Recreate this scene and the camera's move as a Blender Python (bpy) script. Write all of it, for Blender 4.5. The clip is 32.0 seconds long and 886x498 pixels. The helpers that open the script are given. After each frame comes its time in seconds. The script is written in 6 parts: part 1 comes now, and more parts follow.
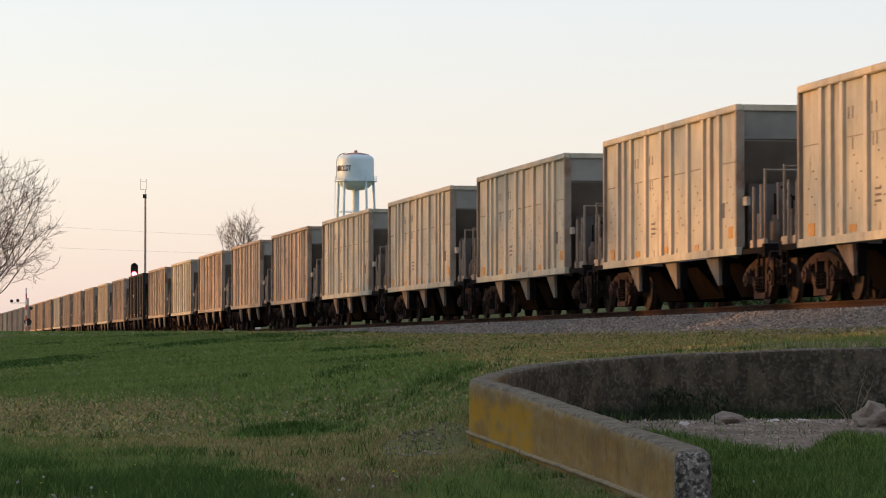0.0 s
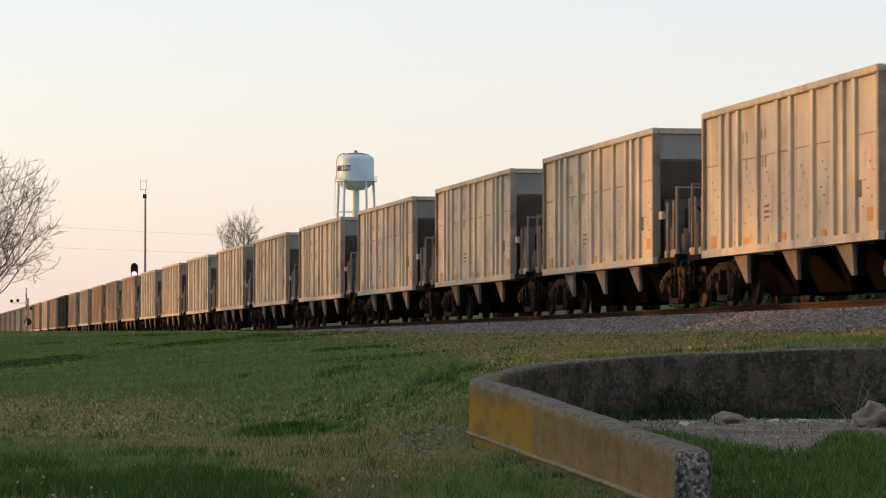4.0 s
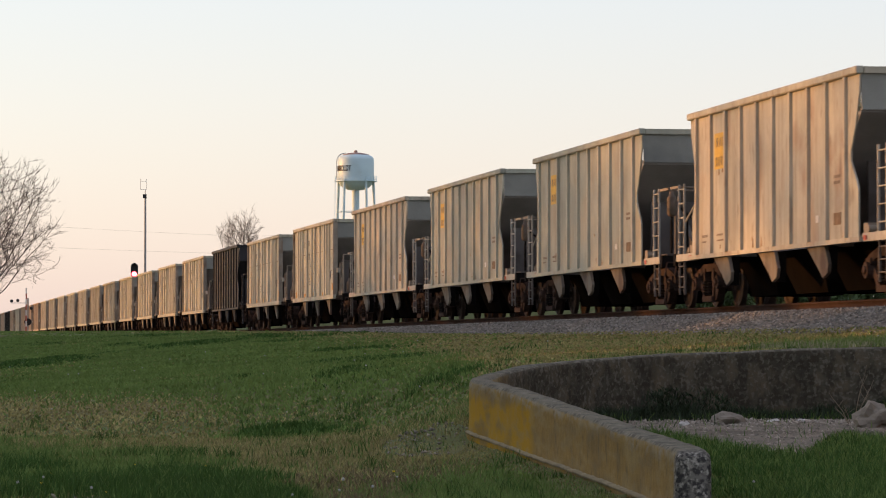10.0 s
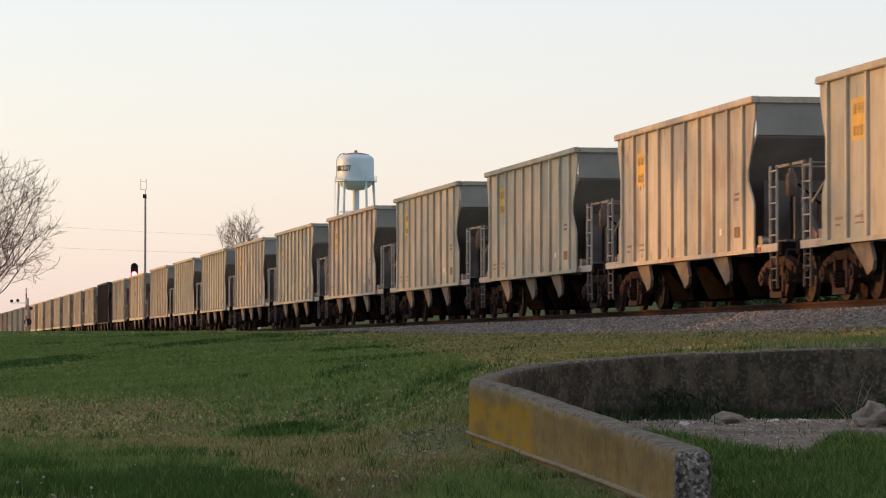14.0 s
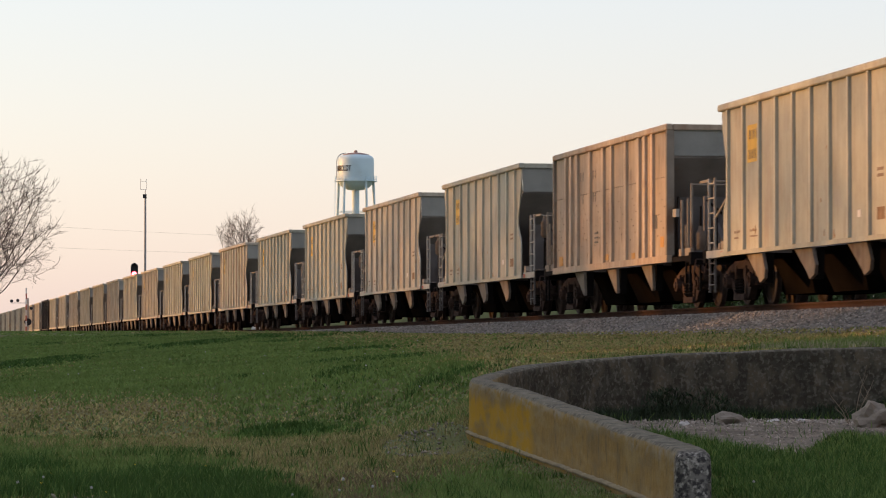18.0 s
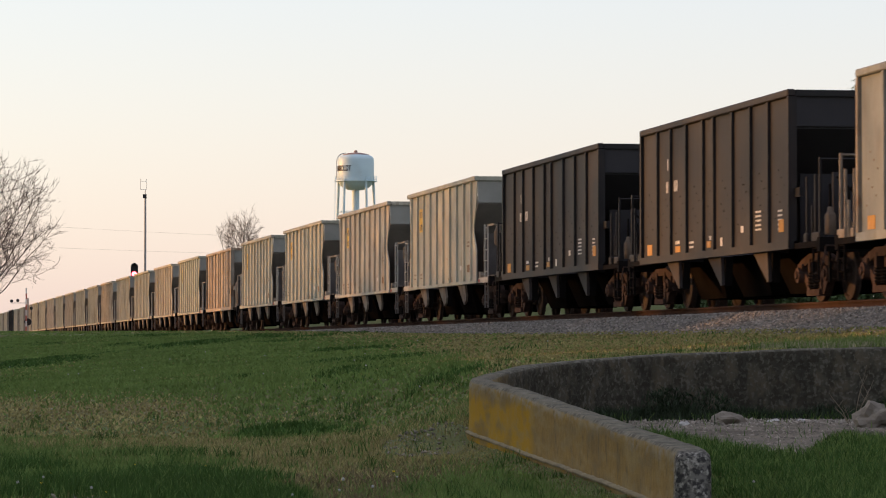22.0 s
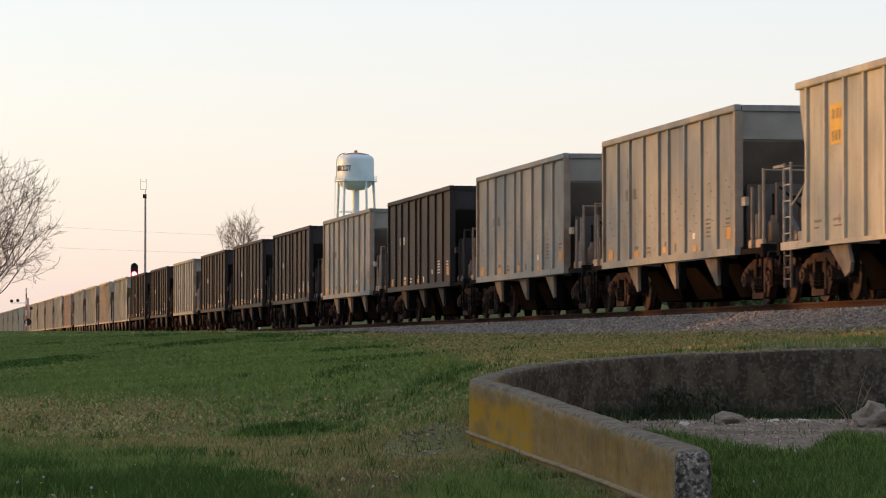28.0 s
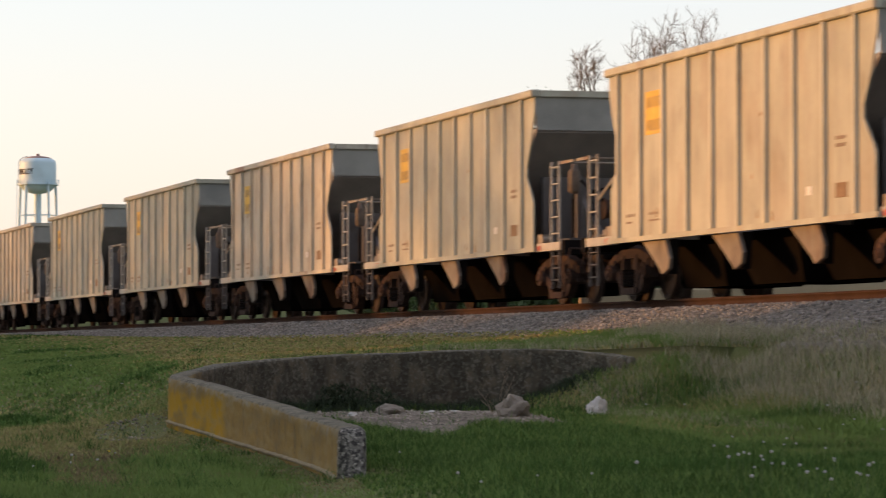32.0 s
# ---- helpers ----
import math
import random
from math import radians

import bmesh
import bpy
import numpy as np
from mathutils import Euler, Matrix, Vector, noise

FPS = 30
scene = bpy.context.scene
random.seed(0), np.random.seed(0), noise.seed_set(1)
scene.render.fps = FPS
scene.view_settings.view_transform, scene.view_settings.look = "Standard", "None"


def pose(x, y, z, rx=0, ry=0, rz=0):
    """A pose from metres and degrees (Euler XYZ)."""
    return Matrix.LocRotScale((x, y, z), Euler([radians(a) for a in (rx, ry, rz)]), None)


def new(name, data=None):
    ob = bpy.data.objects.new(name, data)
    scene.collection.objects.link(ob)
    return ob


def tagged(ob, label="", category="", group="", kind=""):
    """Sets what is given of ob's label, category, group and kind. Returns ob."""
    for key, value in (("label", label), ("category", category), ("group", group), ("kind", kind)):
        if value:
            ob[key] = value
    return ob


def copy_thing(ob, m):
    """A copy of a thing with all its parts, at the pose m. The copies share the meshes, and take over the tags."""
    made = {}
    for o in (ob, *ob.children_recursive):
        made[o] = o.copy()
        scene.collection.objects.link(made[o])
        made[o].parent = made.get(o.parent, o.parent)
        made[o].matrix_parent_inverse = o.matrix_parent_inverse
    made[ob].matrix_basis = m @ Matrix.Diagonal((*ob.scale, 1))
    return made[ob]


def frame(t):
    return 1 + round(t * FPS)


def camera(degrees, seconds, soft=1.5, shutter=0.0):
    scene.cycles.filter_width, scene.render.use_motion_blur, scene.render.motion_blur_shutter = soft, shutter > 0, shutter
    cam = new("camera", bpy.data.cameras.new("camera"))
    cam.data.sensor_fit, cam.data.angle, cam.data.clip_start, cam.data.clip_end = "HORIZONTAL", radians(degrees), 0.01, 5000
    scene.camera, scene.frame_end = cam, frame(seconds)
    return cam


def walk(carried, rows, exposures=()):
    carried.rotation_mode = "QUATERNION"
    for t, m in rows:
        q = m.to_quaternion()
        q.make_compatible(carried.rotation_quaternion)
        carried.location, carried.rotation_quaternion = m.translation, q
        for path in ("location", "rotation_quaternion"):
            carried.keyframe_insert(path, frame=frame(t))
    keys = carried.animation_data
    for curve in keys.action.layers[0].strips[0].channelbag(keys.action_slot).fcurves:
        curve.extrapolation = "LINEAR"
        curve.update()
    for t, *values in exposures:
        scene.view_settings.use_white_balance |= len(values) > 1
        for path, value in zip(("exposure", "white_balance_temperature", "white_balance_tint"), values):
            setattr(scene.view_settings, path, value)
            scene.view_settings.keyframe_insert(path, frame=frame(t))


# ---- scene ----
cam = camera(14.76, 32.0, soft=1.05, shutter=0.15)
EYE = 0.95                       # eye height over the lawn
PATH = [
    (0.0, pose(0, 0, EYE, 91.656, 0, 0)),
    (30.3, pose(0, 0, EYE, 91.656, 0, 0)),
    (30.5, pose(0, 0, EYE, 91.656, 0, 0.03)),
    (31.0, pose(0, 0, EYE, 91.67, 0, -0.43)),
    (31.5, pose(-0.1, -2.3, EYE - 0.01, 91.69, 0, -2.42)),
    (32.0, pose(-0.238, -5.373, EYE - 0.025, 91.714, 0, -5.329)),
]
walk(cam, PATH, [(0.0, 0.60, 6500, 10), (21.5, 0.60, 6500, 10), (24.8, 0.66, 6500, 10), (28.5, 0.66, 6500, 10), (31.0, 0.55, 6500, 10), (32.0, 0.73, 6650, 10)])

# ---- light ----
SUN_ELEV, SUN_SIDE = 6.0, 14.0   # degrees over the horizon, and ahead of due left
world = bpy.data.worlds.new("world")
scene.world = world
world.use_nodes = True
wt = world.node_tree
sky = wt.nodes.new("ShaderNodeTexSky")
sky.sky_type = "NISHITA"
sky.sun_disc = False
sky.sun_elevation = radians(SUN_ELEV)
sky.sun_rotation = radians(-90 + SUN_SIDE)
sky.air_density, sky.dust_density, sky.ozone_density = 1.0, 1.0, 1.0
haze = wt.nodes.new("ShaderNodeMix")              # thin even haze over the clear sky
haze.data_type = "RGBA"
haze.inputs[0].default_value = 0.35
tint = wt.nodes.new("ShaderNodeMix")              # pinkish over the horizon, cooler above
tint.data_type = "RGBA"
tint.inputs[6].default_value = (6.75, 5.85, 6.9, 1)
tint.inputs[7].default_value = (6.2, 6.05, 7.5, 1)
up = wt.nodes.new("ShaderNodeTexCoord")
up_z = wt.nodes.new("ShaderNodeSeparateXYZ")
rise = wt.nodes.new("ShaderNodeMapRange")
rise.inputs["From Min"].default_value, rise.inputs["From Max"].default_value = 0.01, 0.10
wt.links.new(up.outputs["Generated"], up_z.inputs[0])
wt.links.new(up_z.outputs["Z"], rise.inputs["Value"])
wt.links.new(rise.outputs[0], tint.inputs[0])
wt.links.new(tint.outputs[2], haze.inputs[7])
wt.links.new(sky.outputs["Color"], haze.inputs[6])
wt.links.new(haze.outputs[2], wt.nodes["Background"].inputs["Color"])
wt.nodes["Background"].inputs["Strength"].default_value = 0.15

sun_data = bpy.data.lights.new("sun", "SUN")
sun_data.energy, sun_data.angle, sun_data.color = 3.1, radians(0.6), (1.0, 0.455, 0.14)
sun = new("sun", sun_data)
_e, _a = radians(SUN_ELEV), radians(SUN_SIDE)
SUN_DIR = Vector((-math.cos(_e) * math.cos(_a), math.cos(_e) * math.sin(_a), math.sin(_e)))
sun.matrix_world = SUN_DIR.to_track_quat("Z", "Y").to_matrix().to_4x4()

# ---- track frame: w to the far side, s along the train's way ----
THETA = radians(9.349)
CT, ST = math.cos(THETA), math.sin(THETA)
RAIL_Z = EYE + 0.814
CENTRE_W = 17.153                 # centre line of the track


def W(w, s, z=0.0):
    return Vector((w * CT - s * ST, w * ST + s * CT, z))


# ---- materials ----
def material(name, base, rough=0.7, metal=0.0, vary=0.25, scale=3.0, fine=40.0, bump=0.15, second=None, second_at=0.6, soft=0.12,
             streak=0.0, streak_color=(0.12, 0.06, 0.035), island=0.0, rand=0.0, detail=6.0, streak_fine=7.0):
    """Two scales of variation, an optional second colour in patches, vertical streaks, and fine relief."""
    m = bpy.data.materials.new(name)
    m.use_nodes = True
    t = m.node_tree
    n, l = t.nodes, t.links
    b = n["Principled BSDF"]
    b.inputs["Roughness"].default_value = rough
    b.inputs["Metallic"].default_value = metal
    b.inputs["Specular IOR Level"].default_value = 0.04 if rough >= 0.85 else 0.3
    tc = n.new("ShaderNodeTexCoord")
    src = tc.outputs["Object"]
    if rand:
        oi = n.new("ShaderNodeObjectInfo")
        off = n.new("ShaderNodeVectorMath")
        off.operation = "MULTIPLY_ADD"
        comb = n.new("ShaderNodeCombineXYZ")
        for i in range(3):
            l.new(oi.outputs["Random"], comb.inputs[i])
        l.new(comb.outputs[0], off.inputs[0])
        off.inputs[1].default_value = (37.0, 53.0, 71.0)
        l.new(src, off.inputs[2])
        src = off.outputs[0]

    def noise_at(sc, det=detail, vec=src):
        k = n.new("ShaderNodeTexNoise")
        k.inputs["Scale"].default_value = sc
        k.inputs["Detail"].default_value = det
        l.new(vec, k.inputs["Vector"])
        return k.outputs["Fac"]

    def mix(a, c, fac, kind="MIX"):
        k = n.new("ShaderNodeMix")
        k.data_type, k.blend_type = "RGBA", kind
        for sock, v in ((k.inputs[6], a), (k.inputs[7], c)):
            if isinstance(v, tuple):
                sock.default_value = (*v, 1)
            else:
                l.new(v, sock)
        if isinstance(fac, float):
            k.inputs[0].default_value = fac
        else:
            l.new(fac, k.inputs[0])
        return k.outputs[2]

    def ramp(fac, a, c):
        k = n.new("ShaderNodeMapRange")
        k.inputs["From Min"].default_value, k.inputs["From Max"].default_value = a, c
        l.new(fac, k.inputs["Value"])
        return k.outputs[0]

    lo = tuple(c * (1 - vary) for c in base)
    hi = tuple(min(1, c * (1 + vary)) for c in base)
    col = mix(lo, hi, ramp(noise_at(scale), 0.3, 0.7))
    g = noise_at(fine)
    col = mix(col, mix(tuple(c * 0.6 for c in base), hi, g), 0.35)
    if second:
        col = mix(col, second, ramp(noise_at(scale * 0.45, 8.0), second_at, second_at + soft))
    if streak:
        mp = n.new("ShaderNodeMapping")
        mp.inputs["Scale"].default_value = (streak_fine, streak_fine, streak_fine * 0.05)
        l.new(src, mp.inputs["Vector"])
        s = ramp(noise_at(1.0, 5.0, mp.outputs[0]), 0.46, 0.74)
        k = n.new("ShaderNodeMath")
        k.operation = "MULTIPLY"
        l.new(s, k.inputs[0])
        k.inputs[1].default_value = streak
        col = mix(col, streak_color, k.outputs[0])
    if island or rand:
        if island:
            gi = n.new("ShaderNodeNewGeometry")
            r, amt = gi.outputs["Random Per Island"], island
        else:
            r, amt = oi.outputs["Random"], rand
        hv = n.new("ShaderNodeHueSaturation")
        k = n.new("ShaderNodeMapRange")
        k.inputs["To Min"].default_value, k.inputs["To Max"].default_value = 1 - amt, 1 + amt
        l.new(r, k.inputs["Value"])
        l.new(k.outputs[0], hv.inputs["Value"])
        l.new(col, hv.inputs["Color"])
        col = hv.outputs[0]
    l.new(col, b.inputs["Base Color"])
    if bump:
        bp = n.new("ShaderNodeBump")
        bp.inputs["Strength"].default_value = bump
        bp.inputs["Distance"].default_value = 0.01
        l.new(g, bp.inputs["Height"])
        l.new(bp.outputs[0], b.inputs["Normal"])
    return m


def paint(name, base, rust=0.5, spots=0.5, chalk=0.35, **kw):
    """Weathered car paint: dull panels, rust runs, rust specks and chalky runs."""
    m = material(name, tuple(c * 1.0 for c in base), rough=0.62, vary=0.26, scale=1.1, fine=14.0, bump=0.06, streak=rust * 0.6, rand=0.09, **kw)
    t = m.node_tree
    n, l = t.nodes, t.links
    b = n["Principled BSDF"]
    col = b.inputs["Base Color"].links[0].from_socket
    tc = n.new("ShaderNodeTexCoord")
    oi = n.new("ShaderNodeObjectInfo")
    mv = n.new("ShaderNodeVectorMath")
    mv.operation = "MULTIPLY_ADD"
    l.new(oi.outputs["Random"], mv.inputs[0])
    mv.inputs[1].default_value = (91.0, 47.0, 63.0)
    l.new(tc.outputs["Object"], mv.inputs[2])

    def layer(colour, stretch, lo, hi, amount, detail=9.0):
        nonlocal col
        mp = n.new("ShaderNodeMapping")
        mp.inputs["Scale"].default_value = stretch
        l.new(mv.outputs[0], mp.inputs["Vector"])
        k = n.new("ShaderNodeTexNoise")
        k.inputs["Scale"].default_value = 1.0
        k.inputs["Detail"].default_value = detail
        l.new(mp.outputs[0], k.inputs["Vector"])
        r = n.new("ShaderNodeMapRange")
        r.inputs["From Min"].default_value, r.inputs["From Max"].default_value = lo, hi
        r.inputs["To Max"].default_value = amount
        l.new(k.outputs["Fac"], r.inputs["Value"])
        x = n.new("ShaderNodeMix")
        x.data_type = "RGBA"
        l.new(r.outputs[0], x.inputs[0])
        l.new(col, x.inputs[6])
        x.inputs[7].default_value = (*colour, 1)
        col = x.outputs[2]

    # some panels are rustier than others
    sq = n.new("ShaderNodeMath")
    sq.operation = "POWER"
    l.new(oi.outputs["Random"], sq.inputs[0])
    sq.inputs[1].default_value = 2.5
    k = n.new("ShaderNodeMath")
    k.operation = "MULTIPLY"
    l.new(sq.outputs[0], k.inputs[0])
    k.inputs[1].default_value = 0.55 * min(1.0, spots * 2)
    x = n.new("ShaderNodeMix")
    x.data_type = "RGBA"
    l.new(k.outputs[0], x.inputs[0])
    l.new(col, x.inputs[6])
    x.inputs[7].default_value = (base[0] * 0.92, base[1] * 0.70, base[2] * 0.58, 1)
    col = x.outputs[2]
    pale = tuple(min(0.6, c * 1.25 + 0.01) for c in base)
    layer(pale, (5.0, 5.0, 0.5), 0.52, 0.66, chalk)
    layer(tuple(c * 0.45 for c in base), (1.6, 1.6, 0.9), 0.53, 0.72, 0.26)
    layer((0.24, 0.125, 0.065), (0.9, 0.9, 0.4), 0.585, 0.66, spots * 1.1)
    layer((0.10, 0.048, 0.026), (4.5, 4.5, 1.5), 0.60, 0.68, spots)
    l.new(col, b.inputs["Base Color"])
    return m


M = {
    "tan_a": paint("tan_paint", (0.43, 0.405, 0.31), 0.45, spots=0.3, chalk=0.25, streak_color=(0.19, 0.145, 0.105), second=(0.29, 0.25, 0.21), second_at=0.62),
    # tan_b: rusty tan, its redness also stands in for sunlight on far cars
    "tan_b": paint("warm_tan_paint", (0.36, 0.285, 0.205), 0.6, spots=0.4, second=(0.28, 0.215, 0.155), second_at=0.6),
    "grey_a": paint("pale_grey_paint", (0.35, 0.343, 0.272), 0.35, spots=0.18, chalk=0.25, streak_color=(0.21, 0.165, 0.125), second=(0.33, 0.30, 0.265), second_at=0.62),
    "grey_b": paint("rusty_grey_paint", (0.42, 0.39, 0.31), 0.5, spots=0.38, second=(0.26, 0.145, 0.09), second_at=0.63),
    "silver": paint("blue_grey_paint", (0.20, 0.218, 0.205), 0.4, spots=0.12, second=(0.19, 0.19, 0.185), second_at=0.62),
    "brown": paint("dark_brown_paint", (0.0115, 0.0092, 0.009), 0.5, spots=0.035, chalk=0.15, second=(0.019, 0.015, 0.014), second_at=0.6, streak_color=(0.024, 0.018, 0.0155)),
    "black": paint("faded_black_paint", (0.019, 0.018, 0.020), 0.5, spots=0.06, chalk=0.2, second=(0.04, 0.036, 0.034), second_at=0.6, streak_color=(0.05, 0.036, 0.03)),
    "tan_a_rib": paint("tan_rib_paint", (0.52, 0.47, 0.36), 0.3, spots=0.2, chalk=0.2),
    "tan_b_rib": paint("warm_tan_rib_paint", (0.46, 0.37, 0.27), 0.5, spots=0.3, chalk=0.2),
    "grey_a_rib": paint("pale_grey_rib_paint", (0.45, 0.435, 0.345), 0.25, spots=0.15, chalk=0.2),
    "grey_b_rib": paint("rusty_grey_rib_paint", (0.46, 0.42, 0.33), 0.4, spots=0.3, chalk=0.2),
    "silver_rib": paint("blue_grey_rib_paint", (0.23, 0.245, 0.23), 0.3, spots=0.1, chalk=0.2),
    # under and bay: shade beneath the cars is put into these near-black colours
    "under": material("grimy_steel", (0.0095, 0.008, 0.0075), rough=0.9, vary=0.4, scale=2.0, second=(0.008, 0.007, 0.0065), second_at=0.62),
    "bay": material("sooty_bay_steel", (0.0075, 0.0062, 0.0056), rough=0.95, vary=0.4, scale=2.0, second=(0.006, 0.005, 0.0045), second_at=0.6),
    "truck": material("rusty_cast_steel", (0.05, 0.034, 0.028), rough=0.9, vary=0.45, scale=4.0, second=(0.085, 0.053, 0.041), second_at=0.58),
    "wheel": material("worn_wheel_steel", (0.042, 0.026, 0.02), rough=0.75, vary=0.35, scale=5.0, second=(0.04, 0.026, 0.02), second_at=0.55),
    # tones of the cars' ends; on light cars their shade is in the colour
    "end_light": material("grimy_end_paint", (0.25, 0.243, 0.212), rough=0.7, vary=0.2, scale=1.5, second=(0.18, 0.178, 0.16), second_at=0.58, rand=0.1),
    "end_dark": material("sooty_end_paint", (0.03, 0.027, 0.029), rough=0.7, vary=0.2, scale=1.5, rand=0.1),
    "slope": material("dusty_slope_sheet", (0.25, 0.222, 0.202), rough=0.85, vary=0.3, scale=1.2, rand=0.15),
    "tan_fitting": material("tan_fitting_paint", (0.23, 0.165, 0.11), rough=0.6, vary=0.2, scale=5.0),
    "fitting": material("dusty_brake_fitting", (0.14, 0.10, 0.07), rough=0.7, vary=0.3, scale=6.0),
    "chute": material("grimy_chute_paint", (0.165, 0.138, 0.105), rough=0.8, vary=0.35, scale=2.5, second=(0.08, 0.055, 0.042), second_at=0.54, streak=0.6, rand=0.2),
    "chute_dark": material("grimy_dark_chute_paint", (0.035, 0.028, 0.025), rough=0.8, vary=0.35, scale=2.5, second=(0.05, 0.033, 0.026), second_at=0.55, rand=0.2),
    "run": material("brown_rust_scale", (0.27, 0.185, 0.12), rough=0.85, vary=0.4, scale=6.0, island=0.35),
    # bulkhead tone carries the shade of the gap between the cars
    "bulkhead": material("sooty_bulkhead_paint", (0.12, 0.105, 0.095), rough=0.8, vary=0.3, scale=2.0, second=(0.07, 0.055, 0.045), second_at=0.54, rand=0.15),
    "post": material("rust_stained_post_paint", (0.25, 0.205, 0.155), rough=0.75, vary=0.3, scale=3.0, second=(0.17, 0.11, 0.07), second_at=0.55, rand=0.15),
    "dots": material("brown_rust_specks", (0.20, 0.15, 0.11), rough=0.8, vary=0.3, scale=5.0),
    "rail": material("rusty_rail_steel", (0.045, 0.027, 0.02), rough=0.9, metal=0.0, vary=0.3, scale=3.0),
    "ballast": material("ballast_stone", (0.145, 0.131, 0.112), rough=0.95, vary=0.45, scale=9.0, fine=26.0, bump=0.9, second=(0.20, 0.185, 0.16), second_at=0.58),
    "stone": material("crushed_stone", (0.20, 0.183, 0.16), rough=0.95, vary=0.3, scale=14.0, fine=60.0, bump=0.4, island=0.5),
    "sleeper": material("weathered_sleeper_timber", (0.075, 0.06, 0.05), rough=0.9, vary=0.4, scale=4.0, rand=0.3),
    "orange": material("orange_marking_paint", (0.46, 0.23, 0.045), rough=0.6, vary=0.15, scale=5.0, second=(0.6, 0.4, 0.22), second_at=0.62),
    "yellow": material("yellow_marking_paint", (0.56, 0.35, 0.05), rough=0.6, vary=0.2, scale=5.0, second=(0.36, 0.29, 0.17), second_at=0.58),
    "mark_dark": material("dark_stencil_paint", (0.10, 0.09, 0.08), rough=0.7, vary=0.2),
    "stencil": material("faded_stencil_paint", (0.13, 0.11, 0.09), rough=0.7, vary=0.25),
    "mark_light": material("white_stencil_paint", (0.62, 0.60, 0.56), rough=0.7, vary=0.15),
    "scrawl": material("faded_pale_scrawl", (0.17, 0.15, 0.125), rough=0.8, vary=0.4, scale=6.0),
    "red_mark": material("faded_red_paint", (0.42, 0.09, 0.06), rough=0.6, vary=0.2),
    "white_rail": material("dirty_white_paint", (0.36, 0.335, 0.285), rough=0.6, vary=0.25, scale=6.0, second=(0.3, 0.22, 0.16), second_at=0.6),
}

# no sheen on the bays, so their painted shade stays black
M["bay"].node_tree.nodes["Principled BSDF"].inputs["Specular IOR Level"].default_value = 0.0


# ---- mesh helpers ----
def box(bm, x0, x1, y0, y1, z0, z1):
    v = [bm.verts.new((x, y, z)) for z in (z0, z1) for y in (y0, y1) for x in (x0, x1)]
    for f in ((0, 2, 3, 1), (4, 5, 7, 6), (0, 1, 5, 4), (2, 6, 7, 3), (0, 4, 6, 2), (1, 3, 7, 5)):
        bm.faces.new([v[i] for i in f])
    return bm


def plate(bm, outline, a, b, axis="x"):
    """A plate with an outline in the two other axes, from a to b along its axis."""
    def at(p, q):
        return {"x": (q, p[0], p[1]), "y": (p[0], q, p[1]), "z": (p[0], p[1], q)}[axis]
    lo = [bm.verts.new(at(p, a)) for p in outline]
    hi = [bm.verts.new(at(p, b)) for p in outline]
    n = len(outline)
    bm.faces.new(lo)
    bm.faces.new(hi[::-1])
    for i in range(n):
        bm.faces.new((lo[i], hi[i], hi[(i + 1) % n], lo[(i + 1) % n]))
    return bm


def tube(bm, p, q, r0, r1=None, n=8):
    r1 = r0 if r1 is None else r1
    p, q = Vector(p), Vector(q)
    rot = (q - p).to_track_quat("Z", "Y")
    rings = []
    for c, r in ((p, r0), (q, r1)):
        rings.append([bm.verts.new(c + rot @ Vector((r * math.cos(2 * math.pi * i / n), r * math.sin(2 * math.pi * i / n), 0))) for i in range(n)])
    for i in range(n):
        bm.faces.new((rings[0][i], rings[0][(i + 1) % n], rings[1][(i + 1) % n], rings[1][i]))
    bm.faces.new(rings[0][::-1])
    bm.faces.new(rings[1])
    return bm


def lathe(bm, profile, n=20, axis="z"):
    """Turns (radius, height) pairs round an axis through the origin."""
    rings = []
    for r, h in profile:
        ring = []
        for i in range(n):
            c, s = r * math.cos(2 * math.pi * i / n), r * math.sin(2 * math.pi * i / n)
            ring.append(bm.verts.new((c, s, h) if axis == "z" else (h, c, s)))
        rings.append(ring)
    for a, b in zip(rings, rings[1:]):
        for i in range(n):
            bm.faces.new((a[i], a[(i + 1) % n], b[(i + 1) % n], b[i]))
    bm.faces.new(rings[0][::-1])
    bm.faces.new(rings[-1])
    return bm


def mesh_of(name, bm, mat, smooth=False, normals=True):
    me = bpy.data.meshes.new(name)
    if normals:
        bmesh.ops.recalc_face_normals(bm, faces=bm.faces)
    bm.to_mesh(me)
    bm.free()
    if mat:
        me.materials.append(mat)
    if smooth:
        me.polygons.foreach_set("use_smooth", [True] * len(me.polygons))
    return me


def part(name, bm, mat, parent=None, label="", at=None, smooth=False):
    me = bm if isinstance(bm, bpy.types.Mesh) else mesh_of(name, bm, mat, smooth)
    ob = new(name, me)
    if parent:
        ob.parent = parent
    if at:
        ob.location = at
    if label:
        tagged(ob, label)
    return ob


def raw_mesh(name, verts, faces, mat, smooth=False):
    """A mesh from numpy arrays: verts (n,3), faces (m,k) of equal corner count."""
    me = bpy.data.meshes.new(name)
    m, k = faces.shape
    me.vertices.add(len(verts))
    me.vertices.foreach_set("co", np.asarray(verts, dtype=np.float32).ravel())
    me.loops.add(m * k)
    me.loops.foreach_set("vertex_index", faces.astype(np.int32).ravel())
    me.polygons.add(m)
    me.polygons.foreach_set("loop_start", np.arange(0, m * k, k, dtype=np.int32))
    me.polygons.foreach_set("loop_total", np.full(m, k, dtype=np.int32))
    if smooth:
        me.polygons.foreach_set("use_smooth", np.ones(m, dtype=bool))
    me.update(calc_edges=True)
    me.validate()
    if mat:
        me.materials.append(mat)
    return me


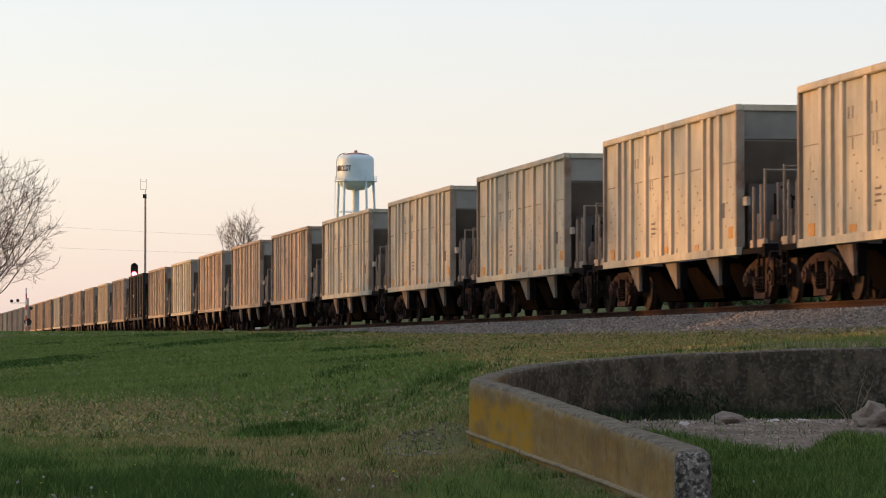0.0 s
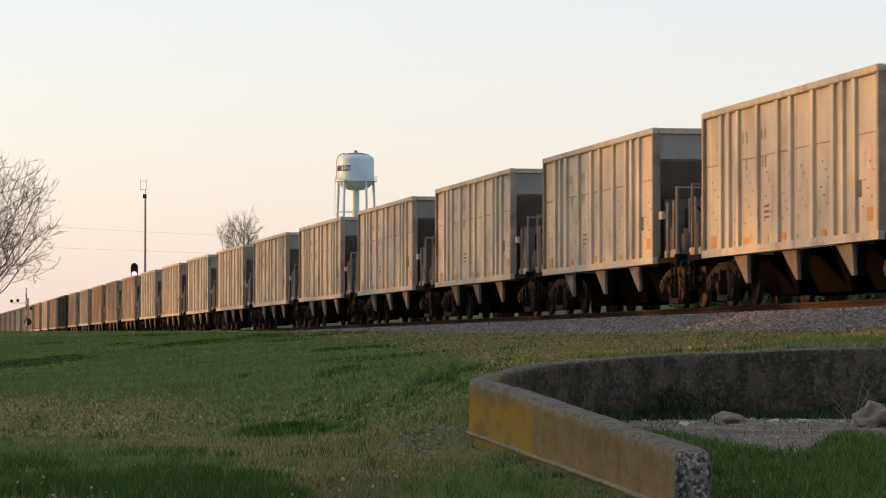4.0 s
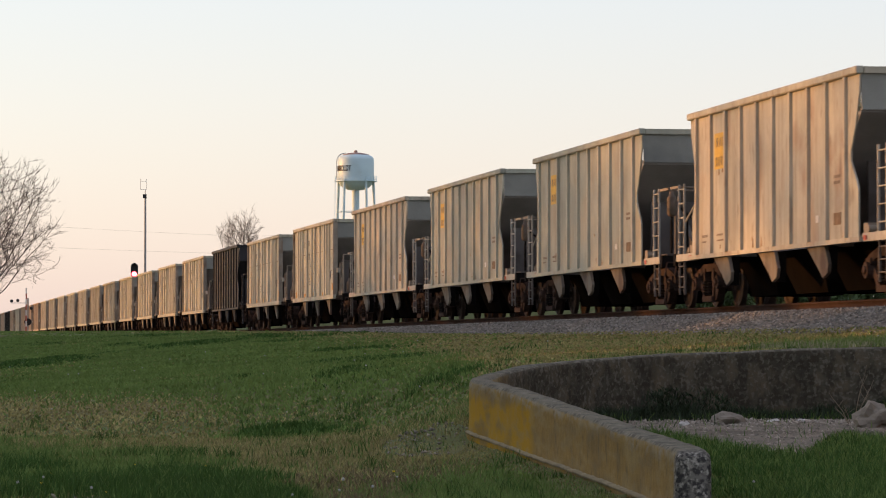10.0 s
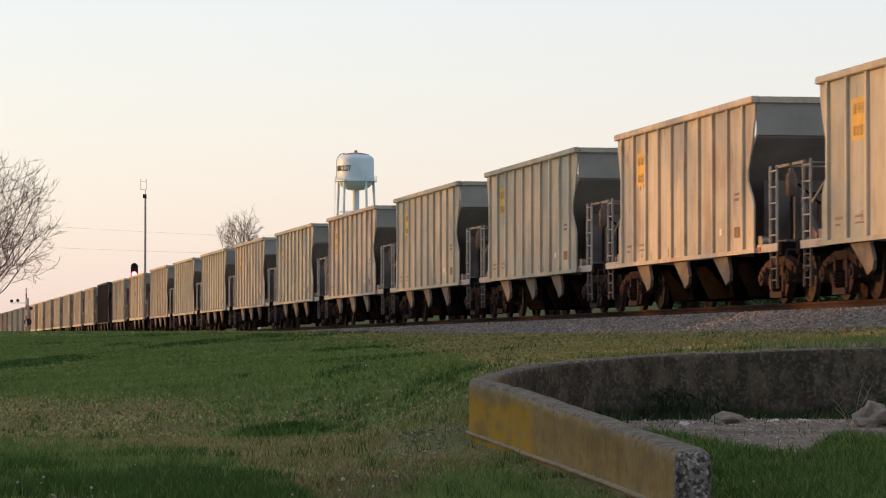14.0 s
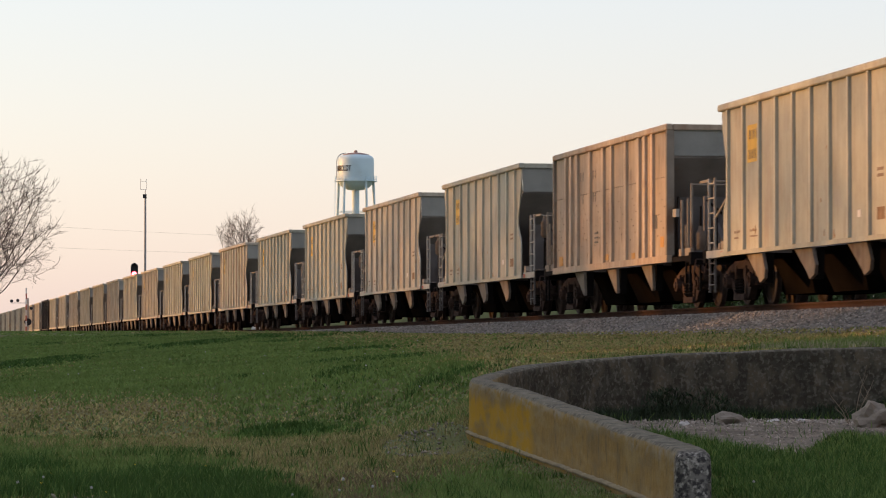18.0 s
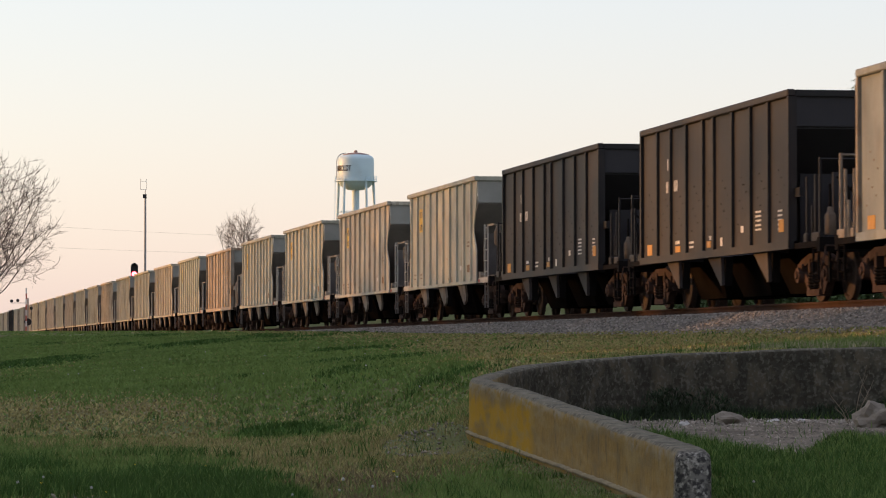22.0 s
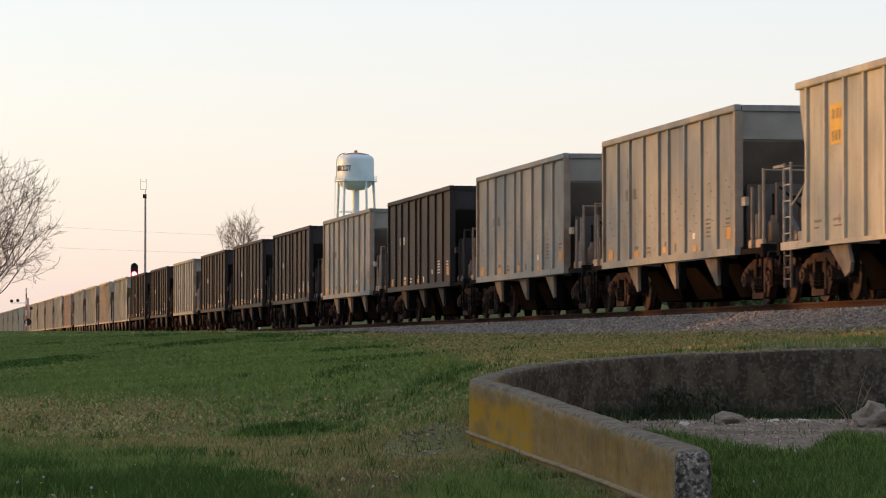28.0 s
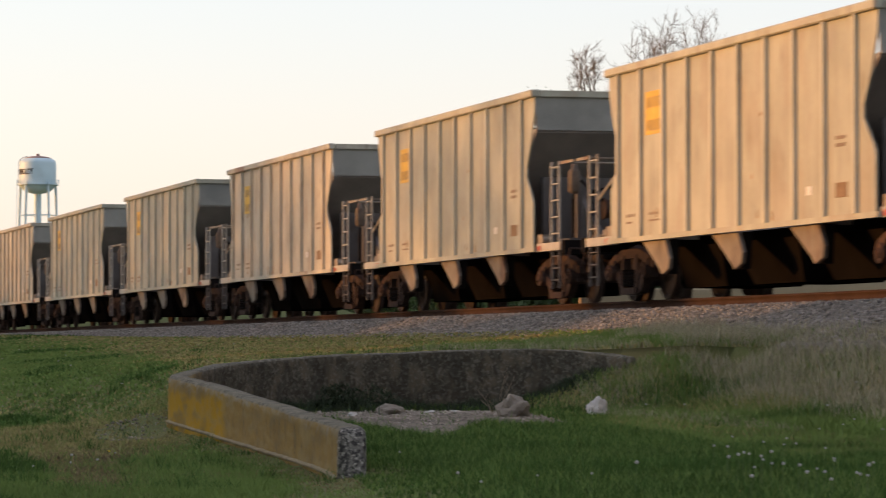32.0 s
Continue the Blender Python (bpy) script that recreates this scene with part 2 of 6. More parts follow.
def bm_new():
    return bmesh.new()


# ---- ground ----
LINE = 15.76                     # X + 0.1652 Y of the cars' near side


def smooth01(x):
    x = np.clip(x, 0, 1)
    return x * x * (3 - 2 * x)


LATTICE = np.random.default_rng(31).uniform(0, 1, (256, 256))


def patch_noise(x, y, sc, seed=0.0):
    """Smooth value noise in 0..1 for clumps and patches."""
    v, total = 0, 0
    for i, (k, am) in enumerate(((0.6, 0.5), (1.3, 0.3), (2.7, 0.2))):
        p, q = x * sc * k + seed * 17.3 + i * 31.7 + 500, y * sc * k * 0.8 + seed * 9.1 + i * 11.3 + 500
        a, b = np.floor(p).astype(int), np.floor(q).astype(int)
        u, w = smooth01(p - a), smooth01(q - b)
        at = lambda m, n: LATTICE[(a + m) % 256, (b + n) % 256]
        v = v + am * ((at(0, 0) * (1 - u) + at(1, 0) * u) * (1 - w) + (at(0, 1) * (1 - u) + at(1, 1) * u) * w)
    return np.clip(0.5 + (v - 0.5) * 1.5, 0, 1)


# the concrete wall's centre line: X, Y, height of its top over the eye
WALL = [(1.36, 18.6, -0.562), (1.35, 20.0, -0.552), (1.25, 22.0, -0.535), (1.05, 24.5, -0.474), (0.80, 27.0, -0.40), (0.56, 29.3, -0.333),
        (0.35, 31.3, -0.294), (0.41, 32.4, -0.27), (0.62, 33.3, -0.22), (0.95, 34.1, -0.165), (1.5, 34.9, -0.115), (2.3, 35.6, -0.065),
        (3.2, 36.1, -0.03), (4.1, 36.4, 0.0), (4.9, 36.4, 0.01), (5.5, 36.2, -0.03), (5.9, 35.8, -0.09)]
WALL_X = np.array([p[0] for p in WALL])
WALL_Y = np.array([p[1] for p in WALL])


def near_of_wall(x, y):
    """On the basin's side of the wall: right of its near arm, this side of its far arm."""
    px, py = np.append(WALL_X, [6.6, 60, 60, 1.36]), np.append(WALL_Y + np.where(np.arange(len(WALL)) > 8, 0.17, 0), [36.0, 30, -30, -30])
    inside = np.zeros(x.shape, dtype=bool)
    j = len(px) - 1
    for i in range(len(px)):
        cross = ((py[i] > y) != (py[j] > y)) & (x < (px[j] - px[i]) * (y - py[i]) / (py[j] - py[i] + 1e-12) + px[i])
        inside ^= cross
        j = i
    return inside


def ground_z(x, y, lumps=True):
    x, y = np.asarray(x, dtype=float), np.asarray(y, dtype=float)
    d = LINE - x - 0.1652 * y
    ease = lambda xs, zs: sum(np.interp(d + q, xs, zs) for q in (-0.5, -0.25, 0, 0.25, 0.5)) / 5
    left = ease([-900, -80, -12, -9, -5, 0.6, 1.3, 2.0, 3.0, 4.5, 7, 8.5, 9.2, 9.8, 10.4, 12, 60, 400],
                     [0.2, 1.1, 1.15, 0.8, 0.2, 0.30, 0.30, 0.20, 0.05, -0.02, -0.08, -0.17, -0.34, -0.66, -0.90, -0.985, -0.985, -0.5])
    right = np.interp(d, [-900, -80, -12, -9, -5, 0.6, 1.2, 1.8, 2.5, 3.3, 4.2, 6, 12, 60, 400],
                      [0.2, 1.1, 1.15, 0.8, 0.2, 0.30, 0.30, 0.10, -0.25, -0.58, -0.76, -0.83, -0.88, -0.9, -0.5])
    gentle = np.interp(d, [-900, -80, -12, -9, -5, 0.6, 1.3, 2.0, 4.0, 7, 10, 14, 20, 28, 60, 400],
                       [0.2, 1.1, 1.15, 0.8, 0.2, 0.30, 0.30, 0.20, 0.05, -0.14, -0.40, -0.68, -0.88, -0.985, -0.985, -0.5])
    left = left + (gentle - left) * smooth01((y - 36.5) / 13)
    far = smooth01((y - 45) / 100) * smooth01((d - 0.5) / 2.0) * np.where(x < 30, 1, 0.3)
    left = left + (0.66 - left) * far
    left = left + 0.85 * smooth01((y - 88) / 40) * smooth01((-6 - d) / 4) * smooth01((d + 300) / 150)
    behind = left + (right - left) * smooth01((x - 6.5) / 2.5)
    cone = -0.06 - 0.33 * np.hypot(x - 6.4, y - 36.1)
    basin = np.maximum(np.maximum(right, cone), -0.86 + 0.09 * smooth01((y - 26) / 6))
    z = np.where(near_of_wall(x, y), basin, behind)
    z = np.where(y < 18.6, behind + (basin - behind) * smooth01((x - 0.5) / 1.8), z)
    if lumps:
        z = z + 0.05 * (1 - 0.85 * smooth01((y - 34) / 25)) * (patch_noise(x, y, 0.8, 4.0) - 0.5) * np.where(np.abs(d + 1.5) < 3.2, 0, 1)
    return z + EYE


def axis_steps(parts):
    out = []
    for a, b, step in parts:
        out += list(np.arange(a, b, step))
    return np.array(out)


def grow(start, end, first, ratio=1.18):
    out, p, st = [], start, first
    while abs(p) < abs(end):
        out.append(p)
        p += st * (1 if end > start else -1)
        st *= ratio
    return out + [end]


gx = np.array(sorted(set(grow(-16, -4500, 0.4) + list(axis_steps([(-15.9, 13, 0.17)])) + grow(13, 4500, 0.3))))
gy = np.array(sorted(set(grow(10, -3000, 0.5) + list(axis_steps([(10.1, 48, 0.17), (48, 130, 0.4)])) + grow(130, 4800, 0.5, 1.08))))
GX, GY = np.meshgrid(gx, gy)
GZ = ground_z(GX, GY)
nxg, nyg = len(gx), len(gy)
idx = np.arange(nxg * nyg).reshape(nyg, nxg)
quads = np.stack([idx[:-1, :-1], idx[:-1, 1:], idx[1:, 1:], idx[1:, :-1]], axis=-1).reshape(-1, 4)
M["grass_ground"] = material("lawn_soil", (0.102, 0.116, 0.043), rough=0.95, vary=0.3, scale=0.35, fine=7.0, bump=0.6, second=(0.15, 0.13, 0.06), second_at=0.56, soft=0.1)
ground = new("ground", raw_mesh("ground", np.stack([GX.ravel(), GY.ravel(), GZ.ravel()], axis=1), quads, M["grass_ground"], smooth=True))
tagged(ground, "rough spring lawn with green and straw patches", "ground", kind="structure")

# ---- track ----
def swept(profile, s0, s1, step):
    """Profile of (w, z) pairs swept along the track."""
    ss = np.arange(s0, s1 + step, step)
    verts, faces = [], []
    n = len(profile)
    for s in ss:
        for w, z in profile:
            verts.append(W(w, s, z))
    for i in range(len(ss) - 1):
        for j in range(n - 1):
            a = i * n + j
            faces.append((a, a + 1, a + n + 1, a + n))
    return np.array(verts), np.array(faces)


bw = CENTRE_W
rz = RAIL_Z
bed = [(bw - 4.0, rz - 1.5), (bw - 3.7, rz - 0.75), (bw - 2.9, rz - 0.50), (bw - 1.85, rz - 0.20), (bw - 1.3, rz - 0.165), (bw, rz - 0.165), (bw + 1.3, rz - 0.165), (bw + 1.75, rz - 0.2), (bw + 3.4, rz - 0.75)]
v, f = swept(bed, -300, 1500, 6.0)
ballast_bed = tagged(new("ballast_bed", raw_mesh("ballast_bed", v, f, M["ballast"])), "grey crushed-stone ballast under the railway track", "ballast", kind="structure")

rail_profile = [(-0.075, -0.165), (-0.075, -0.15), (-0.012, -0.13), (-0.01, -0.045), (-0.036, -0.035), (-0.036, -0.006), (-0.026, 0.0),
                (0.026, 0.0), (0.036, -0.006), (0.036, -0.035), (0.01, -0.045), (0.012, -0.13), (0.075, -0.15), (0.075, -0.165)]
for side in (-1, 1):
    prof = [(CENTRE_W + side * 0.755 + w, RAIL_Z + z) for w, z in rail_profile]
    rail = new("rail")
    rail.location = W(CENTRE_W + side * 0.755, 60, RAIL_Z - 0.165)
    for s0, s1 in [(-300, 20)] + [(20 + 11.9 * i, 20 + 11.9 * (i + 1) - 0.01) for i in range(12)] + [(20 + 11.9 * 12, 1500)]:
        v, f = swept(prof, s0, s1, s1 - s0)
        part("rail_length", raw_mesh("rail_length", v[:28] - np.array(rail.location), f[:13], M["rail"]), None, rail)
    tagged(rail, "rusty brown steel rail of the railway track", "rail", group="rails of the track")

# ---- hopper cars ----
A = 5.83                          # half the body's length
HW = 1.6                          # half its width
SILL = 0.953


def truck_meshes():
    bm = bm_new()
    box(bm, -1.05, 1.05, -0.2, 0.2, 0.45, 0.72)
    box(bm, -0.25, 0.25, -0.25, 0.25, 0.72, 0.86)
    bolster = mesh_of("truck", bm, M["truck"])
    bm = bm_new()
    arch = [(-1.2, 0.5), (-1.2, 0.62), (-0.95, 0.72), (-0.45, 0.83), (0.45, 0.83), (0.95, 0.72), (1.2, 0.62), (1.2, 0.5), (0.9, 0.57), (0.45, 0.68), (-0.45, 0.68), (-0.9, 0.57)]
    plate(bm, arch, -0.08, 0.08)
    for m in (-1, 1):
        plate(bm, [(m * 1.1, 0.36), (m * 0.88, 0.56), (m * 0.72, 0.50), (m * 0.34, 0.24), (m * 0.34, 0.10), (m * 0.5, 0.12), (m * 0.72, 0.34)], -0.07, 0.07)
        box(bm, -0.1, 0.08, m * 0.3, m * 0.42, 0.12, 0.74)
        tube(bm, (-0.17, m * 0.89, 0.46), (0.1, m * 0.89, 0.46), 0.14, n=14)
        tube(bm, (-0.2, m * 0.89, 0.46), (-0.17, m * 0.89, 0.46), 0.07, n=8)
        box(bm, -0.12, 0.1, m * 0.76, m * 1.04, 0.55, 0.66)
    box(bm, -0.13, 0.09, -0.4, 0.4, 0.09, 0.2)
    frame_side = mesh_of("side_frame", bm, M["truck"])
    bm = bm_new()
    lathe(bm, [(0.1, 0.23 + 0.0)] + [(0.1 if k % 2 else 0.075, 0.24 + k * 0.028) for k in range(9)] + [(0.1, 0.49)], 10)
    springs = mesh_of("spring", bm, M["under"])
    bm = bm_new()
    for s in (-1, 1):
        ring = [(0.05, s * 0.68), (0.16, s * 0.70), (0.20, s * 0.74), (0.36, s * 0.75), (0.40, s * 0.71), (0.485, s * 0.71), (0.465, s * 0.735), (0.457, s * 0.80), (0.40, s * 0.82), (0.37, s * 0.78), (0.18, s * 0.79), (0.13, s * 0.83), (0.05, s * 0.83)]
        lathe(bm, ring, 24, axis="x")
    tube(bm, (-1.0, 0, 0), (1.0, 0, 0), 0.08, n=10)
    wheelset = mesh_of("wheelset", bm, M["wheel"])
    return bolster, frame_side, springs, wheelset


BOLSTER, SIDE_FRAME, SPRINGS, WHEELSET = truck_meshes()


def add_truck(car, y):
    t = part("truck", BOLSTER, None, car, "rusty cast-steel truck", at=(0, y, 0))
    for sx in (-1, 1):
        f = part("side_frame", SIDE_FRAME, None, t, at=(sx * 1.06, 0, 0))
        for dy in (-0.16, 0.16):
            part("spring", SPRINGS, None, t, at=(sx * 1.14, dy, 0))
        if sx > 0:
            f.rotation_euler = (0, 0, math.pi)
    for dy in (-0.89, 0.89):
        part("wheelset", WHEELSET, None, t, at=(0, dy, 0.457))


RIBS = {
    "box": [0.115, 0.165, 0.225, 0.345, 0.466, 0.541, 0.663, 0.771, 0.82, 0.88],
    "wavy": [0.05 + 0.0985 * i for i in range(10)],
    "plain": [0.122, 0.222, 0.337, 0.456, 0.53, 0.652, 0.767, 0.877],
}


SKIN = {"box": 0.066, "plain": 0.06, "wavy": 0.064}          # how far the panels lie behind the ribs' faces
RIB_FACE = {"box": (0.19, 0.006), "plain": (0.11, 0.006), "wavy": (0.095, 0.005)}


def bars(bm, x, y, z, widths, h, gap=0.035):
    """Plain bars for a line of lettering on the near side; y runs towards the front of the car."""
    for wd in widths:
        box(bm, x, x + 0.01, y - wd, y, z, z + h)
        y -= wd + gap


def ladder_bm(h0, h1, wide=0.42, rungs=5):
    bm = bm_new()
    for y in (-wide / 2, wide / 2):
        box(bm, -0.02, 0.02, y - 0.019, y + 0.019, h0, h1)
    for i in range(rungs):
        z = h0 + 0.15 + (h1 - h0 - 0.25) * i / (rungs - 1)
        tube(bm, (0, -wide / 2, z), (0, wide / 2, z), 0.014, n=6)
    return bm


def hopper_car(style, mat, label, light=True, seed=0):
    """An open hopper car: x to the far side, y towards its front, z over the rails. style: box, plain or wavy."""
    rng = random.Random(seed)
    car = new("hopper_car")
    tagged(car, label, "hopper car", group="hopper cars of the train")
    body = M[mat]
    wavy = style == "wavy"
    TOP = 3.75 if wavy else 3.685
    skin = SKIN[style]
    xs = HW - skin
    # side sheets
    if wavy:
        edge = [(A, TOP - 0.1), (A - 0.02, 3.35), (A - 0.25, 2.8), (A - 0.52, 2.4), (A - 0.52, 2.22), (A - 0.2, 1.9), (A - 0.1, 1.76), (A - 0.1, SILL)]
        outline = edge + [(-y, z) for y, z in edge[::-1]]
    else:
        outline = [(A, TOP - 0.1), (A, SILL), (-A, SILL), (-A, TOP - 0.1)]
    spots = [A - f * 2 * A for f in RIBS[style]]
    # the near side panel by panel between the ribs, the other side in one sheet
    cuts = [A] + spots + [-A]
    for y1, y0 in zip(cuts, cuts[1:]):
        if wavy and y1 == A:
            o = edge + [(y0, SILL), (y0, TOP - 0.1)]
        elif wavy and y0 == -A:
            o = [(y1, TOP - 0.1), (y1, SILL)] + [(-y, z) for y, z in edge[::-1]]
        else:
            o = [(y1, TOP - 0.1), (y1, SILL), (y0, SILL), (y0, TOP - 0.1)]
        bm = bm_new()
        plate(bm, o, -xs, -xs + 0.03)
        part("side_panel", bm, body, car)
    bm = bm_new()
    plate(bm, outline, xs, xs - 0.03)
    for y in spots:
        box(bm, xs, HW - 0.004, y - 0.04, y + 0.04, SILL + 0.05, TOP - 0.12)
    part("side_sheet", bm, body, car)
    # top chords
    for sx in (-1, 1):
        bm = bm_new()
        box(bm, sx * (HW - 0.13), sx * (HW + 0.015), -A - 0.04, A + 0.04, TOP - 0.13, TOP)
        bmesh.ops.bevel(bm, geom=bm.edges[:], offset=0.02, segments=1, affect="EDGES")
        part("top_chord", bm, body, car)
    for sy in (-1, 1):
        bm = bm_new()
        box(bm, -HW + 0.14, HW - 0.14, sy * (A - 0.1), sy * (A + 0.03), TOP - 0.12, TOP - 0.01)
        part("end_chord", bm, body, car)
    # side sills
    for sx in (-1, 1):
        bm = bm_new()
        box(bm, sx * (HW - 0.1), sx * (HW + (0.01 if not wavy else -0.03)), -A - 0.05, A + 0.05, SILL - 0.05, SILL + (0.09 if not wavy else 0.03))
        part("side_sill", bm, body, car)
    # ribs
    wide, flare = RIB_FACE[style]
    rib_z0 = SILL + (0.09 if not wavy else 0.03)
    bm = bm_new()
    plate(bm, [(-HW + 0.004, -wide / 2), (-HW + 0.004, wide / 2), (-xs + 0.004, wide / 2 + flare), (-xs + 0.004, -wide / 2 - flare)], rib_z0, TOP - 0.12, axis="z")
    rib_me = mesh_of("rib", bm, M[mat + "_rib"] if light else body)
    for y in spots:
        part("rib", rib_me, None, car, at=(0, y, 0))
    # corner posts of the box cars
    if not wavy:
        for sx in (-1, 1):
            for sy in (-1, 1):
                bm = bm_new()
                box(bm, sx * (HW - 0.15), sx * (HW + 0.005), sy * (A - 0.06), sy * (A + 0.05), SILL + 0.09, TOP - 0.13)
                part("corner_post", bm, M["post"] if light else body, car)
    # ends: upper plate, then the slope sheet running in under it
    for sy in (-1, 1):
        zt = 3.09
        bm = bm_new()
        box(bm, -xs + 0.04, xs - 0.04, sy * (A - 0.06), sy * (A - 0.02), zt, TOP - 0.11)
        box(bm, -xs + 0.04, xs - 0.04, sy * (A - 0.03), sy * (A + 0.02), zt - 0.05, zt)
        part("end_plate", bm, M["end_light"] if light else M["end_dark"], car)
        bm = bm_new()
        p = [(sy * (A - 0.03), zt), (sy * (A - 0.03), zt - 0.09), (sy * (A - 2.6), 0.9), (sy * (A - 2.65), 1.0)]
        plate(bm, p, -xs + 0.035, xs - 0.035)
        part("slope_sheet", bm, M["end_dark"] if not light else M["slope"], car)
        # end frame: bulkhead under the slope sheet, sills, posts
        bm = bm_new()
        for x in (-0.55, 0.55):
            plate(bm, [(sy * 7.3, 1.05), (sy * 6.9, 1.05), (sy * (A - 0.75), 2.1), (sy * (A - 0.95), 2.1), (sy * (A - 0.6), 1.05)], x - 0.05, x + 0.05)
        box(bm, -1.2, 1.2, sy * (A - 0.75), sy * (A - 0.65), 1.0, 2.25)
        part("end_frame", bm, M["bulkhead"] if light else M["end_dark"], car)
        bm = bm_new()
        box(bm, -1.5, 1.5, sy * 7.32, sy * 7.5, 0.82, 1.06)
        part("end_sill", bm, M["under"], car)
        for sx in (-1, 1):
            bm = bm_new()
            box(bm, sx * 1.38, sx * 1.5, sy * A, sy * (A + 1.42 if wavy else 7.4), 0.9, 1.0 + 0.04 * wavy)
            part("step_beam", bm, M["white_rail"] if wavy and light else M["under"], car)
        bm = bm_new()
        box(bm, -0.12, 0.12, sy * 7.45, sy * 7.85, 0.72, 0.95)
        box(bm, -0.19, 0.16, sy * 7.8, sy * 8.0, 0.68, 0.99)
        part("coupler", bm, M["truck"], car)
        # corner ladders, posts and rails over the end platform
        for sx in (-1, 1):
            if wavy:
                bm = ladder_bm(1.04, 2.43, 0.46, 5)
                part("ladder", bm, M["white_rail"] if light else body, car, at=(sx * 1.47, sy * (A + 1.06), 0))
                bm = ladder_bm(0.24, 0.9, 0.42, 3)
                part("stirrup", bm, M["bulkhead"] if light else M["end_dark"], car, at=(sx * 1.46, sy * (A + 1.06), 0))
                if sy > 0:
                    bm = bm_new()
                    tube(bm, (0, sy * (A + 0.87), 1.66), (0, sy * (A - 0.08), 2.02), 0.022, n=6)
                    part("diagonal_brace", bm, M["white_rail"] if light else body, car, at=(sx * 1.45, 0, 0))
                bm = bm_new()
                box(bm, -0.025, 0.025, sy * (A + 1.33), sy * 7.9, 2.37, 2.42)
                part("grab_rail", bm, M["post"] if light else body, car, at=(sx * 1.44, 0, 0))
                bm = bm_new()
                box(bm, -0.09, 0.06, sy * (A + 0.06), sy * (A + 0.3), 1.04, 1.2)
                tube(bm, (-0.11, sy * (A + 0.36), 1.1), (0.05, sy * (A + 0.36), 1.1), 0.06, n=10)
                part("corner_bracket", bm, M["post"] if light else body, car, at=(sx * 1.4, 0, 0))
            else:
                for y, z1, half in ((A + 0.68, 2.12, 0.024), (A + 1.02, 1.62, 0.016), (A + 1.22, 2.14, 0.024), (A + 1.5, 2.42, 0.028)):
                    bm = bm_new()
                    box(bm, -0.02, 0.02, sy * y - half, sy * y + half, 1.0, z1)
                    part("end_post", bm, M["post"] if light else body, car, at=(sx * 1.44, 0, 0))
                for y0, y1 in ((A + 0.6, A + 0.8), (A + 1.14, A + 1.58)):
                    bm = bm_new()
                    box(bm, -0.05, 0.03, sy * y0, sy * y1, 1.0, 1.15)
                    bmesh.ops.bevel(bm, geom=bm.edges[:], offset=0.012, segments=1, affect="EDGES")
                    part("post_foot", bm, M["post"] if light else body, car, at=(sx * 1.44, 0, 0))
                bm = ladder_bm(0.3, 0.98, 0.34, 3)
                part("stirrup", bm, M["under"], car, at=(sx * 1.47, sy * (A + 1.34), 0))
                bm = bm_new()
                box(bm, -0.04, 0.03, sy * A, sy * (A + 0.36), 1.80, 1.96)
                part("grab_rail", bm, M["white_rail"] if light else body, car, at=(sx * 1.45, 0, 0))
        # crosswise hand rail, walkway, hose and release lever
        bm = bm_new()
        tube(bm, (-1.44, sy * (A + 1.5), 2.39), (1.44, sy * (A + 1.5), 2.39), 0.022, n=6)
        part("end_rail", bm, M["post"] if light else body, car)
        bm = bm_new()
        for i in range(4):
            y = sy * (A + 1.02 + 0.14 * i)
            box(bm, -1.36, 1.36, y - 0.05, y + 0.05, 1.065, 1.10)
        part("walkway", bm, M["bulkhead"] if light else M["end_dark"], car)
        bm = bm_new()
        for k in range(6):
            u0, u1 = k / 6, (k + 1) / 6
            at = lambda u: (-0.34 - 0.06 * u, sy * (7.5 + 0.42 * u), 0.74 - 0.42 * math.sin(u * 2.4))
            tube(bm, at(u0), at(u1), 0.03, n=6)
        part("air_hose", bm, M["under"], car)
        bm = bm_new()
        tube(bm, (-1.4, sy * 7.54, 0.92), (-0.25, sy * 7.6, 0.88), 0.016, n=5)
        tube(bm, (-1.4, sy * 7.54, 0.92), (-1.46, sy * 7.56, 0.62), 0.016, n=5)
        part("release_lever", bm, M["truck"], car)
        for x in (-1.0, 1.0):
            bm = bm_new()
            box(bm, x - 0.05, x + 0.05, sy * (A + 0.9) - 0.05, sy * (A + 0.9) + 0.05, 1.08, 2.2)
            part("bulkhead_post", bm, M["bulkhead"] if light else M["end_dark"], car)
    # brake gear at the rear end
    bm = bm_new()
    prof = [(0.03, 1.74), (0.07, 1.76), (0.10, 1.80), (0.10, 2.12), (0.07, 2.17), (0.05, 2.18), (0.05, 2.26), (0.02, 2.27)]
    lathe(bm, prof, 14)
    part("air_reservoir", bm, M["fitting"], car, at=(-1.2, -7.1, 0.12 if wavy else -0.68), smooth=True)
    bm = bm_new()
    box(bm, -0.015, 0.015, -6.6, -6.5, 1.0, 1.66)
    part("reservoir_bracket", bm, M["under"], car, at=(-1.2, -0.5, 0.12 if wavy else -0.7))
    bm = bm_new()
    tube(bm, (-0.62, -7.02, 1.62), (-0.1, -7.02, 1.62), 0.16, n=14)
    tube(bm, (-0.66, -7.02, 1.62), (-0.62, -7.02, 1.62), 0.19, n=14)
    tube(bm, (-0.1, -7.02, 1.62), (0.4, -7.02, 1.66), 0.03, n=6)
    box(bm, -0.5, -0.2, -7.1, -6.94, 1.08, 1.48)
    part("brake_cylinder", bm, M["truck"], car)
    bm = bm_new()
